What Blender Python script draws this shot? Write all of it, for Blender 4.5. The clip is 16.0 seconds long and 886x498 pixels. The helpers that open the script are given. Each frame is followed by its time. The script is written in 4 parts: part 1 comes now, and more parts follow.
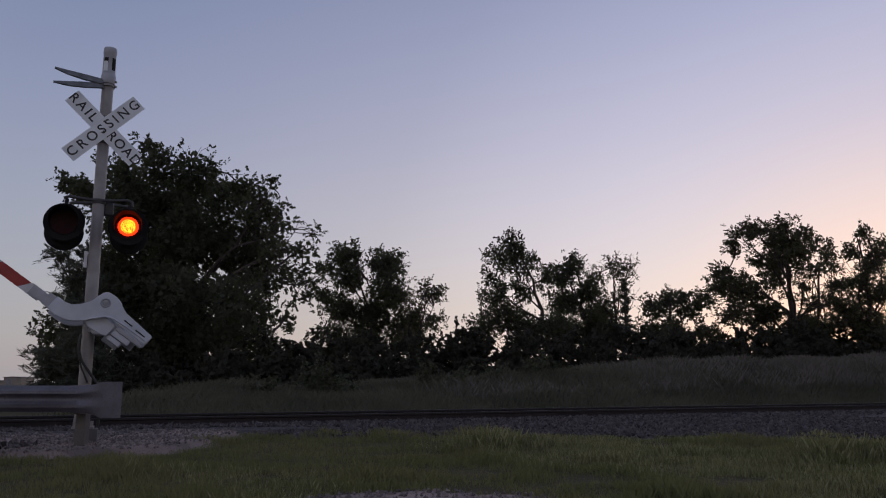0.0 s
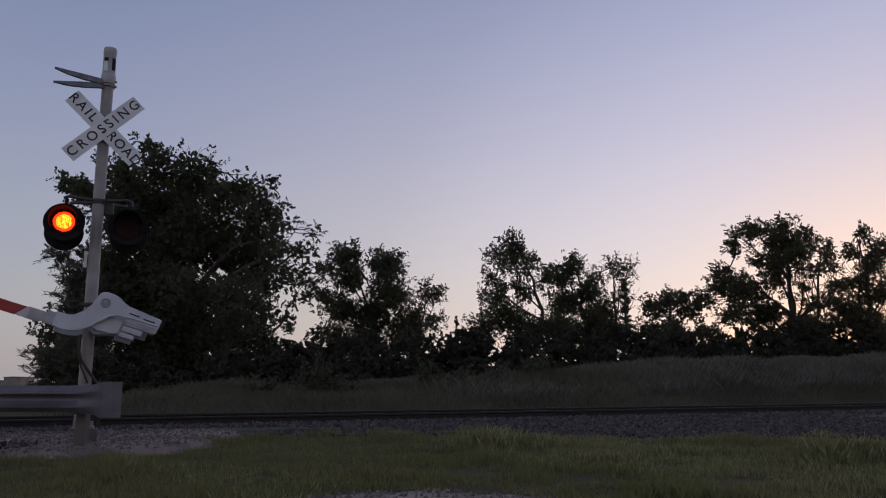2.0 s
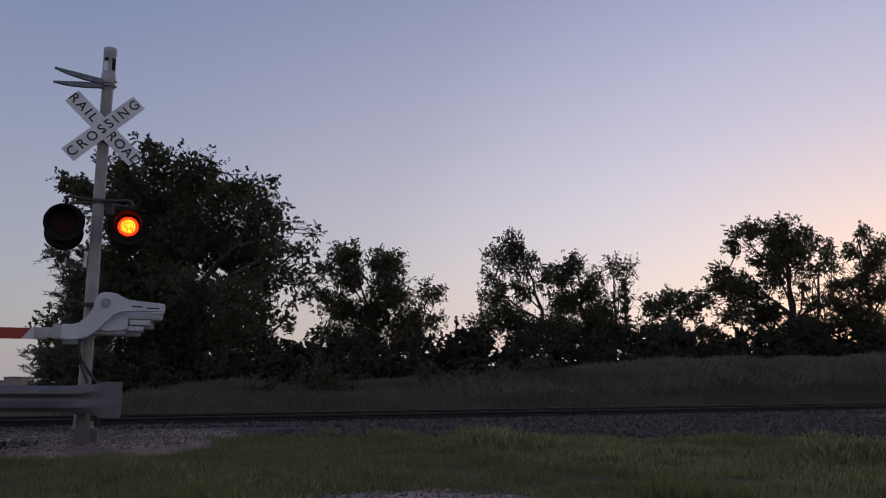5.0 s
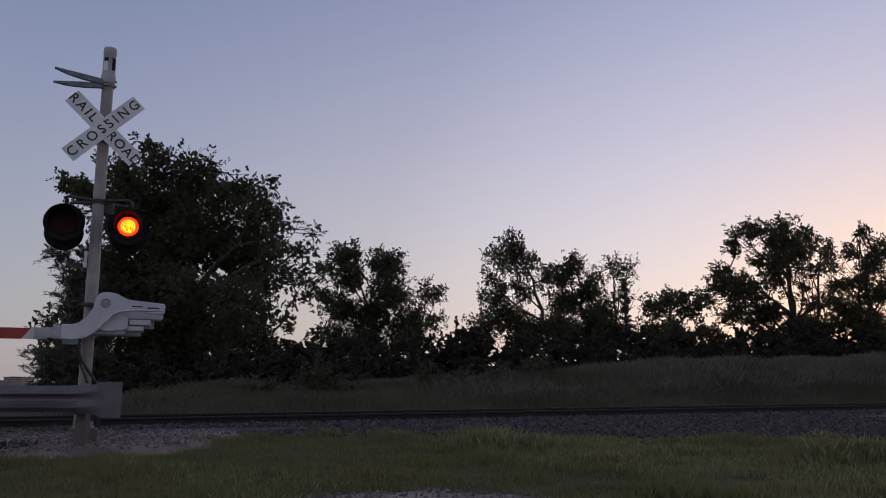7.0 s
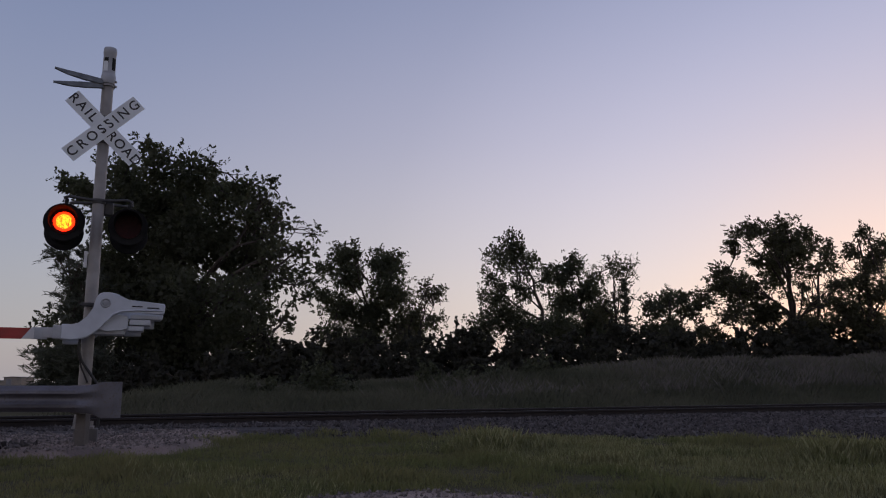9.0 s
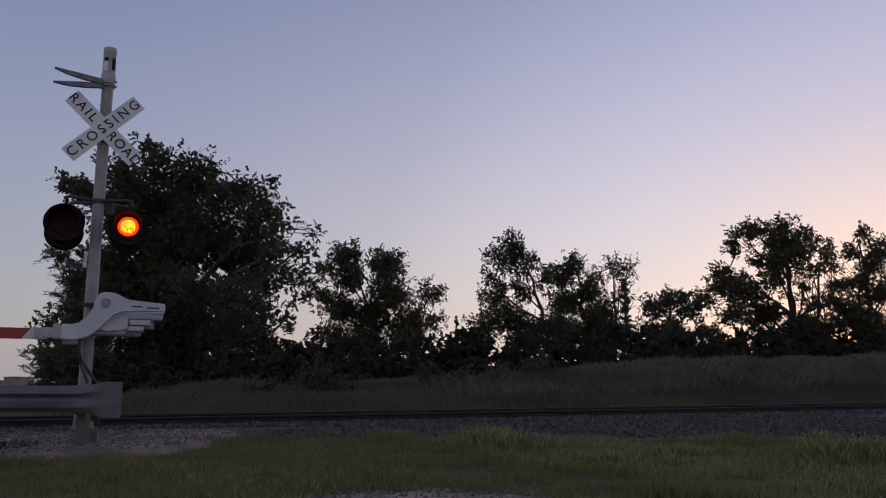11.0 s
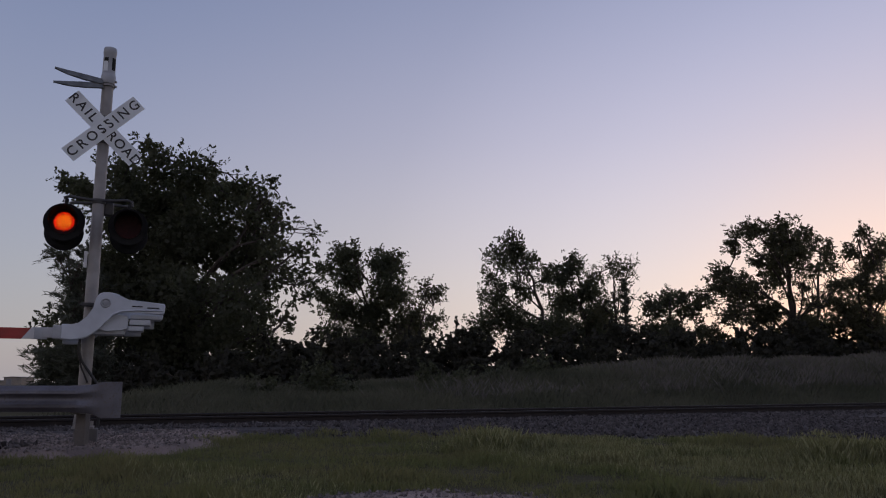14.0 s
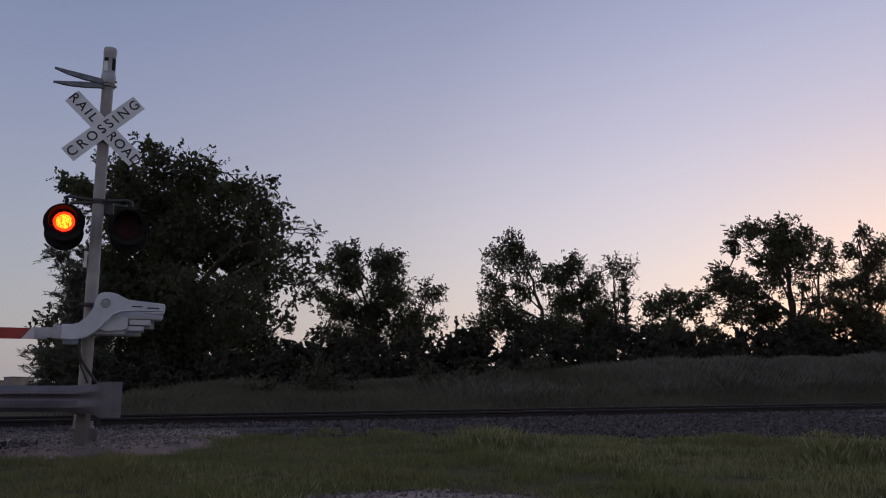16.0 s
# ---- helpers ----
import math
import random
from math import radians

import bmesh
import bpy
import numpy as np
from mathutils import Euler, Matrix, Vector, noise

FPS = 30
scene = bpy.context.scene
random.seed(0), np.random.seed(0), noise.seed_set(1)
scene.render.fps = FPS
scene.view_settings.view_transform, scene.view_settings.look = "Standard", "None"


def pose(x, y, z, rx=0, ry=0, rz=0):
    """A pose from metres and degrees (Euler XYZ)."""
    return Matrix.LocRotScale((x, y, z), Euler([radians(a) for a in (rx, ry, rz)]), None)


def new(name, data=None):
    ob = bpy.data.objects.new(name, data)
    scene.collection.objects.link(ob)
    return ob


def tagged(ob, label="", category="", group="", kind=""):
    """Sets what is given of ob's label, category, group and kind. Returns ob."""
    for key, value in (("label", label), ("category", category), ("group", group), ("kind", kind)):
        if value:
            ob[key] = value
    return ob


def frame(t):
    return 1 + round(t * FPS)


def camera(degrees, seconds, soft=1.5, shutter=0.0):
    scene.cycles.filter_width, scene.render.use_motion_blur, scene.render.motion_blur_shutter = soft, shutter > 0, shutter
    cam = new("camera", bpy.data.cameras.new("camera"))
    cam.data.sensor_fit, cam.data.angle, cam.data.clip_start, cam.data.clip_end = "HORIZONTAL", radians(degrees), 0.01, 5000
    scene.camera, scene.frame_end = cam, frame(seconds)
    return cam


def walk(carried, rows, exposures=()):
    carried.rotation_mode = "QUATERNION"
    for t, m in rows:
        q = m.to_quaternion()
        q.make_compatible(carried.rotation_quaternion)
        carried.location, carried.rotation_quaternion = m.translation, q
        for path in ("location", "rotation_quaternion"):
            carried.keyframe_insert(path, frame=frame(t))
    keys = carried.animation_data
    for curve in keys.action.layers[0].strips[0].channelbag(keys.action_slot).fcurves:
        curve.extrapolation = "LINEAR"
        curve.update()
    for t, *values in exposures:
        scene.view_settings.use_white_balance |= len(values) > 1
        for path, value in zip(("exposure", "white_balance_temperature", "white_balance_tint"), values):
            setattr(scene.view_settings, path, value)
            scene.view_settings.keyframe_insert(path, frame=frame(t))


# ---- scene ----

# The camera stands still on a low tripod in the verge.
cam = camera(59.6, 16.0, soft=1.1)
EYE = pose(0, 0, 0.80, 90 + 9.8, 0, 0)
walk(cam, [(0.0, EYE), (16.0, EYE)], exposures=[(0.0, 0.0), (16.0, 0.0)])


# ---- light: the sky after sunset, brightest low on the side where the sun went down ----
def build_sky():
    world = bpy.data.worlds.new("dusk_sky")
    scene.world = world
    world.use_nodes = True
    nt = world.node_tree
    nt.nodes.clear()
    N, L = nt.nodes.new, nt.links.new
    out, bg = N("ShaderNodeOutputWorld"), N("ShaderNodeBackground")
    tc, sep = N("ShaderNodeTexCoord"), N("ShaderNodeSeparateXYZ")
    L(tc.outputs["Generated"], sep.inputs[0])
    high = N("ShaderNodeValToRGB")
    high.color_ramp.interpolation = "B_SPLINE"
    stops = [(0.00, (0.565, 0.48, 0.435)), (0.06, (0.575, 0.51, 0.48)), (0.16, (0.53, 0.502, 0.535)),
             (0.30, (0.42, 0.415, 0.53)), (0.48, (0.27, 0.305, 0.45)), (1.0, (0.19, 0.22, 0.36))]
    while len(high.color_ramp.elements) < len(stops):
        high.color_ramp.elements.new(0.5)
    for e, (at, c) in zip(high.color_ramp.elements, stops):
        e.position, e.color = at, (*c, 1)
    L(sep.outputs["Z"], high.inputs[0])
    # the afterglow round the place where the sun went down
    dot = N("ShaderNodeVectorMath")
    dot.operation = "DOT_PRODUCT"
    az, el = radians(34), radians(1)
    dot.inputs[1].default_value = (math.sin(az) * math.cos(el), math.cos(az) * math.cos(el), math.sin(el))
    L(tc.outputs["Generated"], dot.inputs[0])
    glow = N("ShaderNodeValToRGB")
    glow.color_ramp.interpolation = "B_SPLINE"
    # first stop lifts the unseen sky opposite, an added fill for near faces
    glow_stops = [(0.0, (1.10, 1.04, 1.05)), (0.32, (0.575, 0.675, 0.805)), (0.55, (0.70, 0.765, 0.875)), (0.77, (0.94, 0.94, 0.99)),
                  (0.88, (1.22, 1.20, 1.24)), (0.95, (1.35, 1.32, 1.33)), (1.0, (1.62, 1.38, 1.17))]
    while len(glow.color_ramp.elements) < len(glow_stops):
        glow.color_ramp.elements.new(0.5)
    for e, (at, c) in zip(glow.color_ramp.elements, glow_stops):
        e.position, e.color = at, (c[0] / 2, c[1] / 2, c[2] / 2, 1)
    L(dot.outputs["Value"], glow.inputs[0])
    twice = N("ShaderNodeVectorMath")
    twice.operation = "SCALE"
    twice.inputs["Scale"].default_value = 2.0
    L(glow.outputs[0], twice.inputs[0])
    mul = N("ShaderNodeMix")
    mul.data_type, mul.blend_type = "RGBA", "MULTIPLY"
    mul.inputs["Factor"].default_value = 1
    L(high.outputs[0], mul.inputs["A"])
    L(twice.outputs[0], mul.inputs["B"])
    # a share of physical twilight air
    air = N("ShaderNodeTexSky")
    air.sky_type, air.sun_disc = "NISHITA", False
    air.sun_elevation, air.sun_rotation = radians(0.5), radians(34)
    add = N("ShaderNodeMix")
    add.data_type, add.blend_type = "RGBA", "ADD"
    add.inputs["Factor"].default_value = 0.05
    L(mul.outputs["Result"], add.inputs["A"])
    L(air.outputs[0], add.inputs["B"])
    L(add.outputs["Result"], bg.inputs["Color"])
    bg.inputs["Strength"].default_value = 0.96
    L(bg.outputs[0], out.inputs[0])


build_sky()


# ---- materials ----
def material(name, one, two, scale=6.0, rough=0.7, metal=0.0, bump=0.0, bump_scale=40.0, third=None, island=0.0, spec=0.5):
    """A surface of two colours mixed by coarse and fine noise, with fine relief."""
    m = bpy.data.materials.new(name)
    m.use_nodes = True
    nt = m.node_tree
    N, L = nt.nodes.new, nt.links.new
    b = nt.nodes["Principled BSDF"]
    tc = N("ShaderNodeTexCoord")
    big, fine = N("ShaderNodeTexNoise"), N("ShaderNodeTexNoise")
    big.inputs["Scale"].default_value, big.inputs["Detail"].default_value = scale, 5
    fine.inputs["Scale"].default_value, fine.inputs["Detail"].default_value = bump_scale, 3
    for n in (big, fine):
        L(tc.outputs["Object"], n.inputs["Vector"])
    mix = N("ShaderNodeMix")
    mix.data_type = "RGBA"
    mix.inputs["A"].default_value, mix.inputs["B"].default_value = (*one, 1), (*two, 1)
    ramp = N("ShaderNodeMapRange")
    ramp.inputs["From Min"].default_value, ramp.inputs["From Max"].default_value = 0.35, 0.65
    L(big.outputs["Fac"], ramp.inputs["Value"])
    L(ramp.outputs["Result"], mix.inputs["Factor"])
    colour = mix.outputs["Result"]
    if third:
        mix2 = N("ShaderNodeMix")
        mix2.data_type = "RGBA"
        mix2.inputs["B"].default_value = (*third, 1)
        r2 = N("ShaderNodeMapRange")
        r2.inputs["From Min"].default_value, r2.inputs["From Max"].default_value = 0.56, 0.72
        L(fine.outputs["Fac"], r2.inputs["Value"])
        L(r2.outputs["Result"], mix2.inputs["Factor"])
        L(colour, mix2.inputs["A"])
        colour = mix2.outputs["Result"]
    if island:
        geo, hsv, mr = N("ShaderNodeNewGeometry"), N("ShaderNodeHueSaturation"), N("ShaderNodeMapRange")
        L(geo.outputs["Random Per Island"], mr.inputs["Value"])
        mr.inputs["To Min"].default_value, mr.inputs["To Max"].default_value = 1 - island, 1 + island
        L(mr.outputs["Result"], hsv.inputs["Value"])
        L(colour, hsv.inputs["Color"])
        colour = hsv.outputs["Color"]
    L(colour, b.inputs["Base Color"])
    rr = N("ShaderNodeMapRange")
    rr.inputs["To Min"].default_value, rr.inputs["To Max"].default_value = max(rough - 0.1, 0.05), min(rough + 0.1, 1)
    L(fine.outputs["Fac"], rr.inputs["Value"])
    L(rr.outputs["Result"], b.inputs["Roughness"])
    b.inputs["Metallic"].default_value = metal
    b.inputs["Specular IOR Level"].default_value = spec
    if bump:
        bp = N("ShaderNodeBump")
        bp.inputs["Strength"].default_value, bp.inputs["Distance"].default_value = bump, 0.02
        L(fine.outputs["Fac"], bp.inputs["Height"])
        L(bp.outputs["Normal"], b.inputs["Normal"])
    return m


def leafy(m, share, tint):
    """Let part of the light pass through the thin leaves or blades of a surface."""
    nt = m.node_tree
    N, L = nt.nodes.new, nt.links.new
    b, out = nt.nodes["Principled BSDF"], nt.nodes["Material Output"]
    thin, mix, hue = N("ShaderNodeBsdfTranslucent"), N("ShaderNodeMixShader"), N("ShaderNodeMix")
    hue.data_type, hue.blend_type = "RGBA", "MULTIPLY"
    hue.inputs["Factor"].default_value = 1
    hue.inputs["B"].default_value = (*tint, 1)
    L(b.inputs["Base Color"].links[0].from_socket, hue.inputs["A"])
    L(hue.outputs["Result"], thin.inputs["Color"])
    mix.inputs[0].default_value = share
    L(b.outputs[0], mix.inputs[1])
    L(thin.outputs[0], mix.inputs[2])
    L(mix.outputs[0], out.inputs["Surface"])


def glowing(name, colour, strength):
    m = bpy.data.materials.new(name)
    m.use_nodes = True
    b = m.node_tree.nodes["Principled BSDF"]
    b.inputs["Base Color"].default_value = (0.25, 0.01, 0.008, 1)
    b.inputs["Emission Color"].default_value = (*colour, 1)
    b.inputs["Emission Strength"].default_value = strength
    return m


M_ALU = material("brushed_aluminium", (0.285, 0.272, 0.26), (0.20, 0.19, 0.182), 3, 0.55, 0.4, 0.05, 60)
M_GREY_PAINT = material("silver_grey_paint", (0.52, 0.555, 0.605), (0.42, 0.45, 0.495), 3, 0.5, 0.1, 0.05, 25)
M_BELL = material("dull_grey_bell_paint", (0.40, 0.41, 0.43), (0.30, 0.31, 0.33), 5, 0.55, 0.1, 0.05, 40)
M_SIGN = material("white_reflective_sheet", (0.73, 0.765, 0.79), (0.64, 0.67, 0.69), 5, 0.45, 0, 0.03, 70)
M_LETTER = material("black_sign_ink", (0.015, 0.015, 0.016), (0.025, 0.025, 0.026), 20, 0.5)
M_BLACK = material("flat_black_paint", (0.009, 0.009, 0.009), (0.015, 0.014, 0.014), 8, 0.7, 0, 0.06, 50, spec=0.2)
M_HOOD = material("matt_black_hood", (0.013, 0.011, 0.011), (0.018, 0.016, 0.016), 8, 0.9, 0, 0.06, 50, spec=0.05)
M_IRON = material("dark_cast_iron", (0.05, 0.05, 0.052), (0.08, 0.075, 0.072), 9, 0.6, 0.4, 0.1, 60)
M_BLADE = material("weathered_grey_blade", (0.17, 0.18, 0.18), (0.10, 0.105, 0.105), 7, 0.6, 0.3, 0.1, 40)
M_RED = material("red_reflective_sheet", (0.34, 0.022, 0.02), (0.26, 0.018, 0.016), 6, 0.4, 0, 0.02, 60)
M_WHITE = material("white_reflective_board", (0.56, 0.56, 0.57), (0.46, 0.46, 0.47), 5, 0.45, 0, 0.02, 60)
M_LENS = material("dark_red_lens", (0.03, 0.004, 0.004), (0.02, 0.003, 0.003), 30, 0.5, 0, 0.1, 120, spec=0.12)
M_LED = glowing("lit_amber_red_diodes", (1.0, 0.150, 0.006), 8.0)
M_LED_RIM = glowing("lit_red_diodes", (1.0, 0.012, 0.001), 6.0)
M_LED_BED = glowing("lit_red_diode_bed", (1.0, 0.022, 0.003), 3.5)
M_GALV = material("weathered_galvanised_steel", (0.15, 0.148, 0.168), (0.10, 0.098, 0.112), 2.5, 0.55, 0.55, 0.08, 35, third=(0.12, 0.105, 0.10))
M_POST = material("weathered_grey_timber", (0.125, 0.112, 0.102), (0.085, 0.077, 0.071), 5, 0.85, 0, 0.4, 40)
M_CONCRETE = material("pale_concrete", (0.14, 0.13, 0.122), (0.095, 0.09, 0.086), 4, 0.9, 0, 0.3, 45)
M_RUBBER = material("black_cable_rubber", (0.012, 0.012, 0.012), (0.02, 0.02, 0.02), 20, 0.5)
M_RAIL = material("rusty_rail_steel", (0.030, 0.023, 0.020), (0.020, 0.016, 0.015), 6, 0.75, 0.3, 0.15, 50)
M_RAIL_TOP = material("worn_rail_head", (0.07, 0.066, 0.068), (0.05, 0.047, 0.048), 4, 0.55, 0.5)
M_TIE = material("creosoted_timber", (0.05, 0.04, 0.034), (0.08, 0.068, 0.06), 4, 0.9, 0, 0.4, 40)
M_STONE = material("grey_ballast_stone", (0.095, 0.085, 0.082), (0.054, 0.048, 0.047), 9, 0.9, 0, 0.3, 50, island=0.55, spec=0.2)
M_GRAVEL = material("pinkish_road_gravel", (0.32, 0.25, 0.215), (0.16, 0.128, 0.113), 1.6, 0.95, 0, 0.5, 60, third=(0.07, 0.062, 0.06), spec=0.1)
M_PEBBLE = material("road_pebble", (0.20, 0.168, 0.152), (0.10, 0.086, 0.08), 9, 0.9, 0, 0.2, 50, island=0.5)
M_SOIL = material("dark_soil_with_thatch", (0.085, 0.076, 0.042), (0.058, 0.052, 0.03), 0.8, 0.95, 0, 0.6, 30, third=(0.10, 0.09, 0.05), spec=0.05)
M_GRASS_PALE = material("paler_verge_grass", (0.30, 0.285, 0.175), (0.25, 0.245, 0.15), 0.6, 0.75, island=0.16, spec=0.2)
M_GRASS = material("short_green_grass", (0.136, 0.150, 0.068), (0.188, 0.174, 0.094), 0.55, 0.75, island=0.16, spec=0.2)
M_BANK = material("tall_dry_grass", (0.122, 0.118, 0.094), (0.084, 0.088, 0.066), 0.25, 0.85, island=0.12, spec=0.1)
M_LEAF = material("dark_green_leaf", (0.112, 0.116, 0.088), (0.088, 0.092, 0.072), 0.4, 0.8, island=0.10, spec=0.05)
M_LEAF_DRY = material("olive_leaf", (0.118, 0.112, 0.084), (0.092, 0.090, 0.068), 0.4, 0.8, island=0.10, spec=0.05)
M_DRY = material("pale_dry_grass", (0.168, 0.152, 0.135), (0.135, 0.123, 0.108), 0.4, 0.85, island=0.12, spec=0.1)
# leaf darkened in its colour to give the shade low under the trees
M_LEAF_SHADED = material("shaded_shrub_leaf", (0.066, 0.064, 0.054), (0.050, 0.050, 0.042), 0.4, 0.8, island=0.18, spec=0.06)
M_WEED = material("dull_green_weed", (0.088, 0.094, 0.064), (0.068, 0.074, 0.052), 0.6, 0.8, island=0.2, spec=0.15)
M_NEEDLE = material("cedar_needles", (0.100, 0.106, 0.084), (0.074, 0.080, 0.064), 0.5, 0.7, island=0.3, spec=0.15)
for green, share in ((M_LEAF, 0.5), (M_LEAF_DRY, 0.5), (M_NEEDLE, 0.2), (M_WEED, 0.3), (M_LEAF_SHADED, 0.3), (M_GRASS, 0.35), (M_GRASS_PALE, 0.35), (M_BANK, 0.3)):
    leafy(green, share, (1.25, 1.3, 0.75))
M_BARK = material("grey_brown_bark", (0.085, 0.068, 0.055), (0.05, 0.04, 0.034), 3, 0.95, 0, 0.5, 20)
M_SHED = material("beige_metal_cladding", (0.26, 0.225, 0.19), (0.21, 0.185, 0.16), 1, 0.7)
M_SHED_ROOF = material("grey_metal_roof", (0.22, 0.22, 0.23), (0.17, 0.17, 0.18), 1, 0.6)


# ---- building blocks ----
def mesh_of(bm, name, mat, smooth=False):
    me = bpy.data.meshes.new(name)
    bmesh.ops.recalc_face_normals(bm, faces=bm.faces)
    bm.to_mesh(me)
    bm.free()
    if smooth:
        for p in me.polygons:
            p.use_smooth = True
        me.set_sharp_from_angle(angle=radians(40))
    me.materials.append(mat)
    return me


def part(name, bm, mat, parent, label="", at=None, smooth=False):
    ob = new(name, mesh_of(bm, name, mat, smooth))
    ob.parent = parent
    if at is not None:
        ob.matrix_local = at
    if label:
        tagged(ob, label)
    return ob


def thing(name, at, label, category, group="", kind=""):
    ob = new(name)
    ob.matrix_world = at
    ob.empty_display_size = 0.2
    return tagged(ob, label, category, group, kind)


def box(bm, cx, cy, cz, sx, sy, sz, bevel=0.0, m=None):
    made = bmesh.ops.create_cube(bm, size=1.0, matrix=(m or Matrix()) @ Matrix.Translation((cx, cy, cz)) @ Matrix.Diagonal((sx, sy, sz, 1)))
    if bevel:
        edges = list({e for v in made["verts"] for e in v.link_edges})
        bmesh.ops.bevel(bm, geom=edges, offset=bevel, segments=2, affect="EDGES", profile=0.6)
    return bm


def tube(bm, points, radii, sides=8, caps=True):
    """A round tube through points, its radius changing along it."""
    rings = []
    pts = [Vector(p) for p in points]
    for i, p in enumerate(pts):
        way = (pts[min(i + 1, len(pts) - 1)] - pts[max(i - 1, 0)]).normalized()
        side = way.cross(Vector((0, 0, 1)) if abs(way.z) < 0.9 else Vector((1, 0, 0))).normalized()
        up = side.cross(way)
        r = radii[i] if hasattr(radii, "__len__") else radii
        rings.append([bm.verts.new(p + (side * math.cos(a) + up * math.sin(a)) * r) for a in [2 * math.pi * k / sides for k in range(sides)]])
    for a, b in zip(rings, rings[1:]):
        for k in range(sides):
            bm.faces.new((a[k], a[(k + 1) % sides], b[(k + 1) % sides], b[k]))
    if caps:
        bm.faces.new(rings[0][::-1])
        bm.faces.new(rings[-1])
    return bm


def lathe(bm, profile, sides=32, m=None, sweep=(0, 360)):
    """Turn (radius, height) pairs round z."""
    m = m or Matrix()
    full = sweep == (0, 360)
    n = sides if full else sides + 1
    rings = []
    for r, z in profile:
        rings.append([bm.verts.new(m @ Vector((r * math.cos(a), r * math.sin(a), z)))
                      for a in [radians(sweep[0] + (sweep[1] - sweep[0]) * k / sides) for k in range(n)]])
    for a, b in zip(rings, rings[1:]):
        for k in range(n if full else n - 1):
            bm.faces.new((a[k], a[(k + 1) % n], b[(k + 1) % n], b[k]))
    return bm


def plate(bm, outline, y0, y1, bevel=0.006):
    """A plate of an outline in x and z, between two depths."""
    front = [bm.verts.new((x, y0, z)) for x, z in outline]
    back = [bm.verts.new((x, y1, z)) for x, z in outline]
    bm.faces.new(front)
    bm.faces.new(back[::-1])
    n = len(outline)
    for k in range(n):
        bm.faces.new((front[k], back[k], back[(k + 1) % n], front[(k + 1) % n]))
    if bevel:
        bmesh.ops.bevel(bm, geom=list(bm.edges), offset=bevel, segments=1, affect="EDGES", clamp_overlap=True)
    return bm


def letters(word, size, parent, at, mat=None, gap=1.0):
    """Raised letters of the built-in font, one mesh for each word."""
    cu = bpy.data.curves.new("lettering", "FONT")
    cu.body, cu.size, cu.align_x, cu.align_y = word, size, "CENTER", "CENTER"
    cu.extrude, cu.offset, cu.space_character = 0.0015, 0.0022, gap
    tmp = new("lettering_curve", cu)
    me = bpy.data.meshes.new_from_object(tmp.evaluated_get(bpy.context.evaluated_depsgraph_get()))
    bpy.data.objects.remove(tmp)
    bpy.data.curves.remove(cu)
    me.materials.clear()
    me.materials.append(mat or M_LETTER)
    ob = new("lettering", me)
    ob.parent, ob.matrix_local = parent, at
    return tagged(ob, "black lettering " + word)


def quads(name, co, mat, per=4):
    """A mesh of separate faces from an array of corners, per to a face."""
    n = len(co) // per
    me = bpy.data.meshes.new(name)
    me.vertices.add(len(co))
    me.vertices.foreach_set("co", np.asarray(co, dtype=np.float32).ravel())
    me.loops.add(len(co))
    me.loops.foreach_set("vertex_index", np.arange(len(co), dtype=np.int32))
    me.polygons.add(n)
    me.polygons.foreach_set("loop_start", np.arange(0, len(co), per, dtype=np.int32))
    me.update(calc_edges=True)
    me.materials.append(mat)
    return me


# ---- ground ----
RAIL_AT, RAIL_TURN, RAIL_TOP = Vector((-5.50, 13.68, 0)), 24.4, 0.20
ALONG = Vector((math.cos(radians(RAIL_TURN)), math.sin(radians(RAIL_TURN)), 0))
ACROSS = Vector((-ALONG.y, ALONG.x, 0))


def behind_track(x, y):
    return (x - RAIL_AT.x) * ACROSS.x + (y - RAIL_AT.y) * ACROSS.y


def ease(a, b, v):
    v = min(max((v - a) / (b - a), 0), 1)
    return v * v * (3 - 2 * v)


def ground_z(x, y):
    s = behind_track(x, y)
    z = 0.03 * noise.noise((x * 0.5, y * 0.5, 0)) + 0.05 * noise.noise((x * 0.13, y * 0.13, 3))
    z *= ease(-0.5, -2.5, s) + ease(4, 6, s)
    z += 0.84 * ease(4.0, 11.0, s) * ease(-13, -7.5, x) * (0.70 + 0.35 * noise.noise((x * 0.12, y * 0.08, 7)) + 0.062 * min(max(x, -3), 22))
    return z - 0.04 * ease(-2.5, -1.2, s) * (1 - ease(3.4, 4.4, s))


def build_ground():
    xs = sorted({*np.arange(-40, 44.1, 0.5).tolist(), -3000, -1200, -500, -220, -120, -70, 70, 120, 220, 500, 1200, 3000})
    ys = sorted({*np.arange(-6, 60.1, 0.5).tolist(), -3000, -800, -200, -60, -20, 75, 100, 150, 250, 500, 1200, 3000})
    nx = len(xs)
    verts = [(x, y, ground_z(x, y)) for y in ys for x in xs]
    faces = [(j * nx + i, j * nx + i + 1, (j + 1) * nx + i + 1, (j + 1) * nx + i) for j in range(len(ys) - 1) for i in range(nx - 1)]
    me = bpy.data.meshes.new("ground")
    me.from_pydata(verts, [], faces)
    for p in me.polygons:
        p.use_smooth = True
    me.materials.append(M_SOIL)
    tagged(new("ground", me), "dark soil with thin dry grass thatch", "ground", kind="structure")


build_ground()


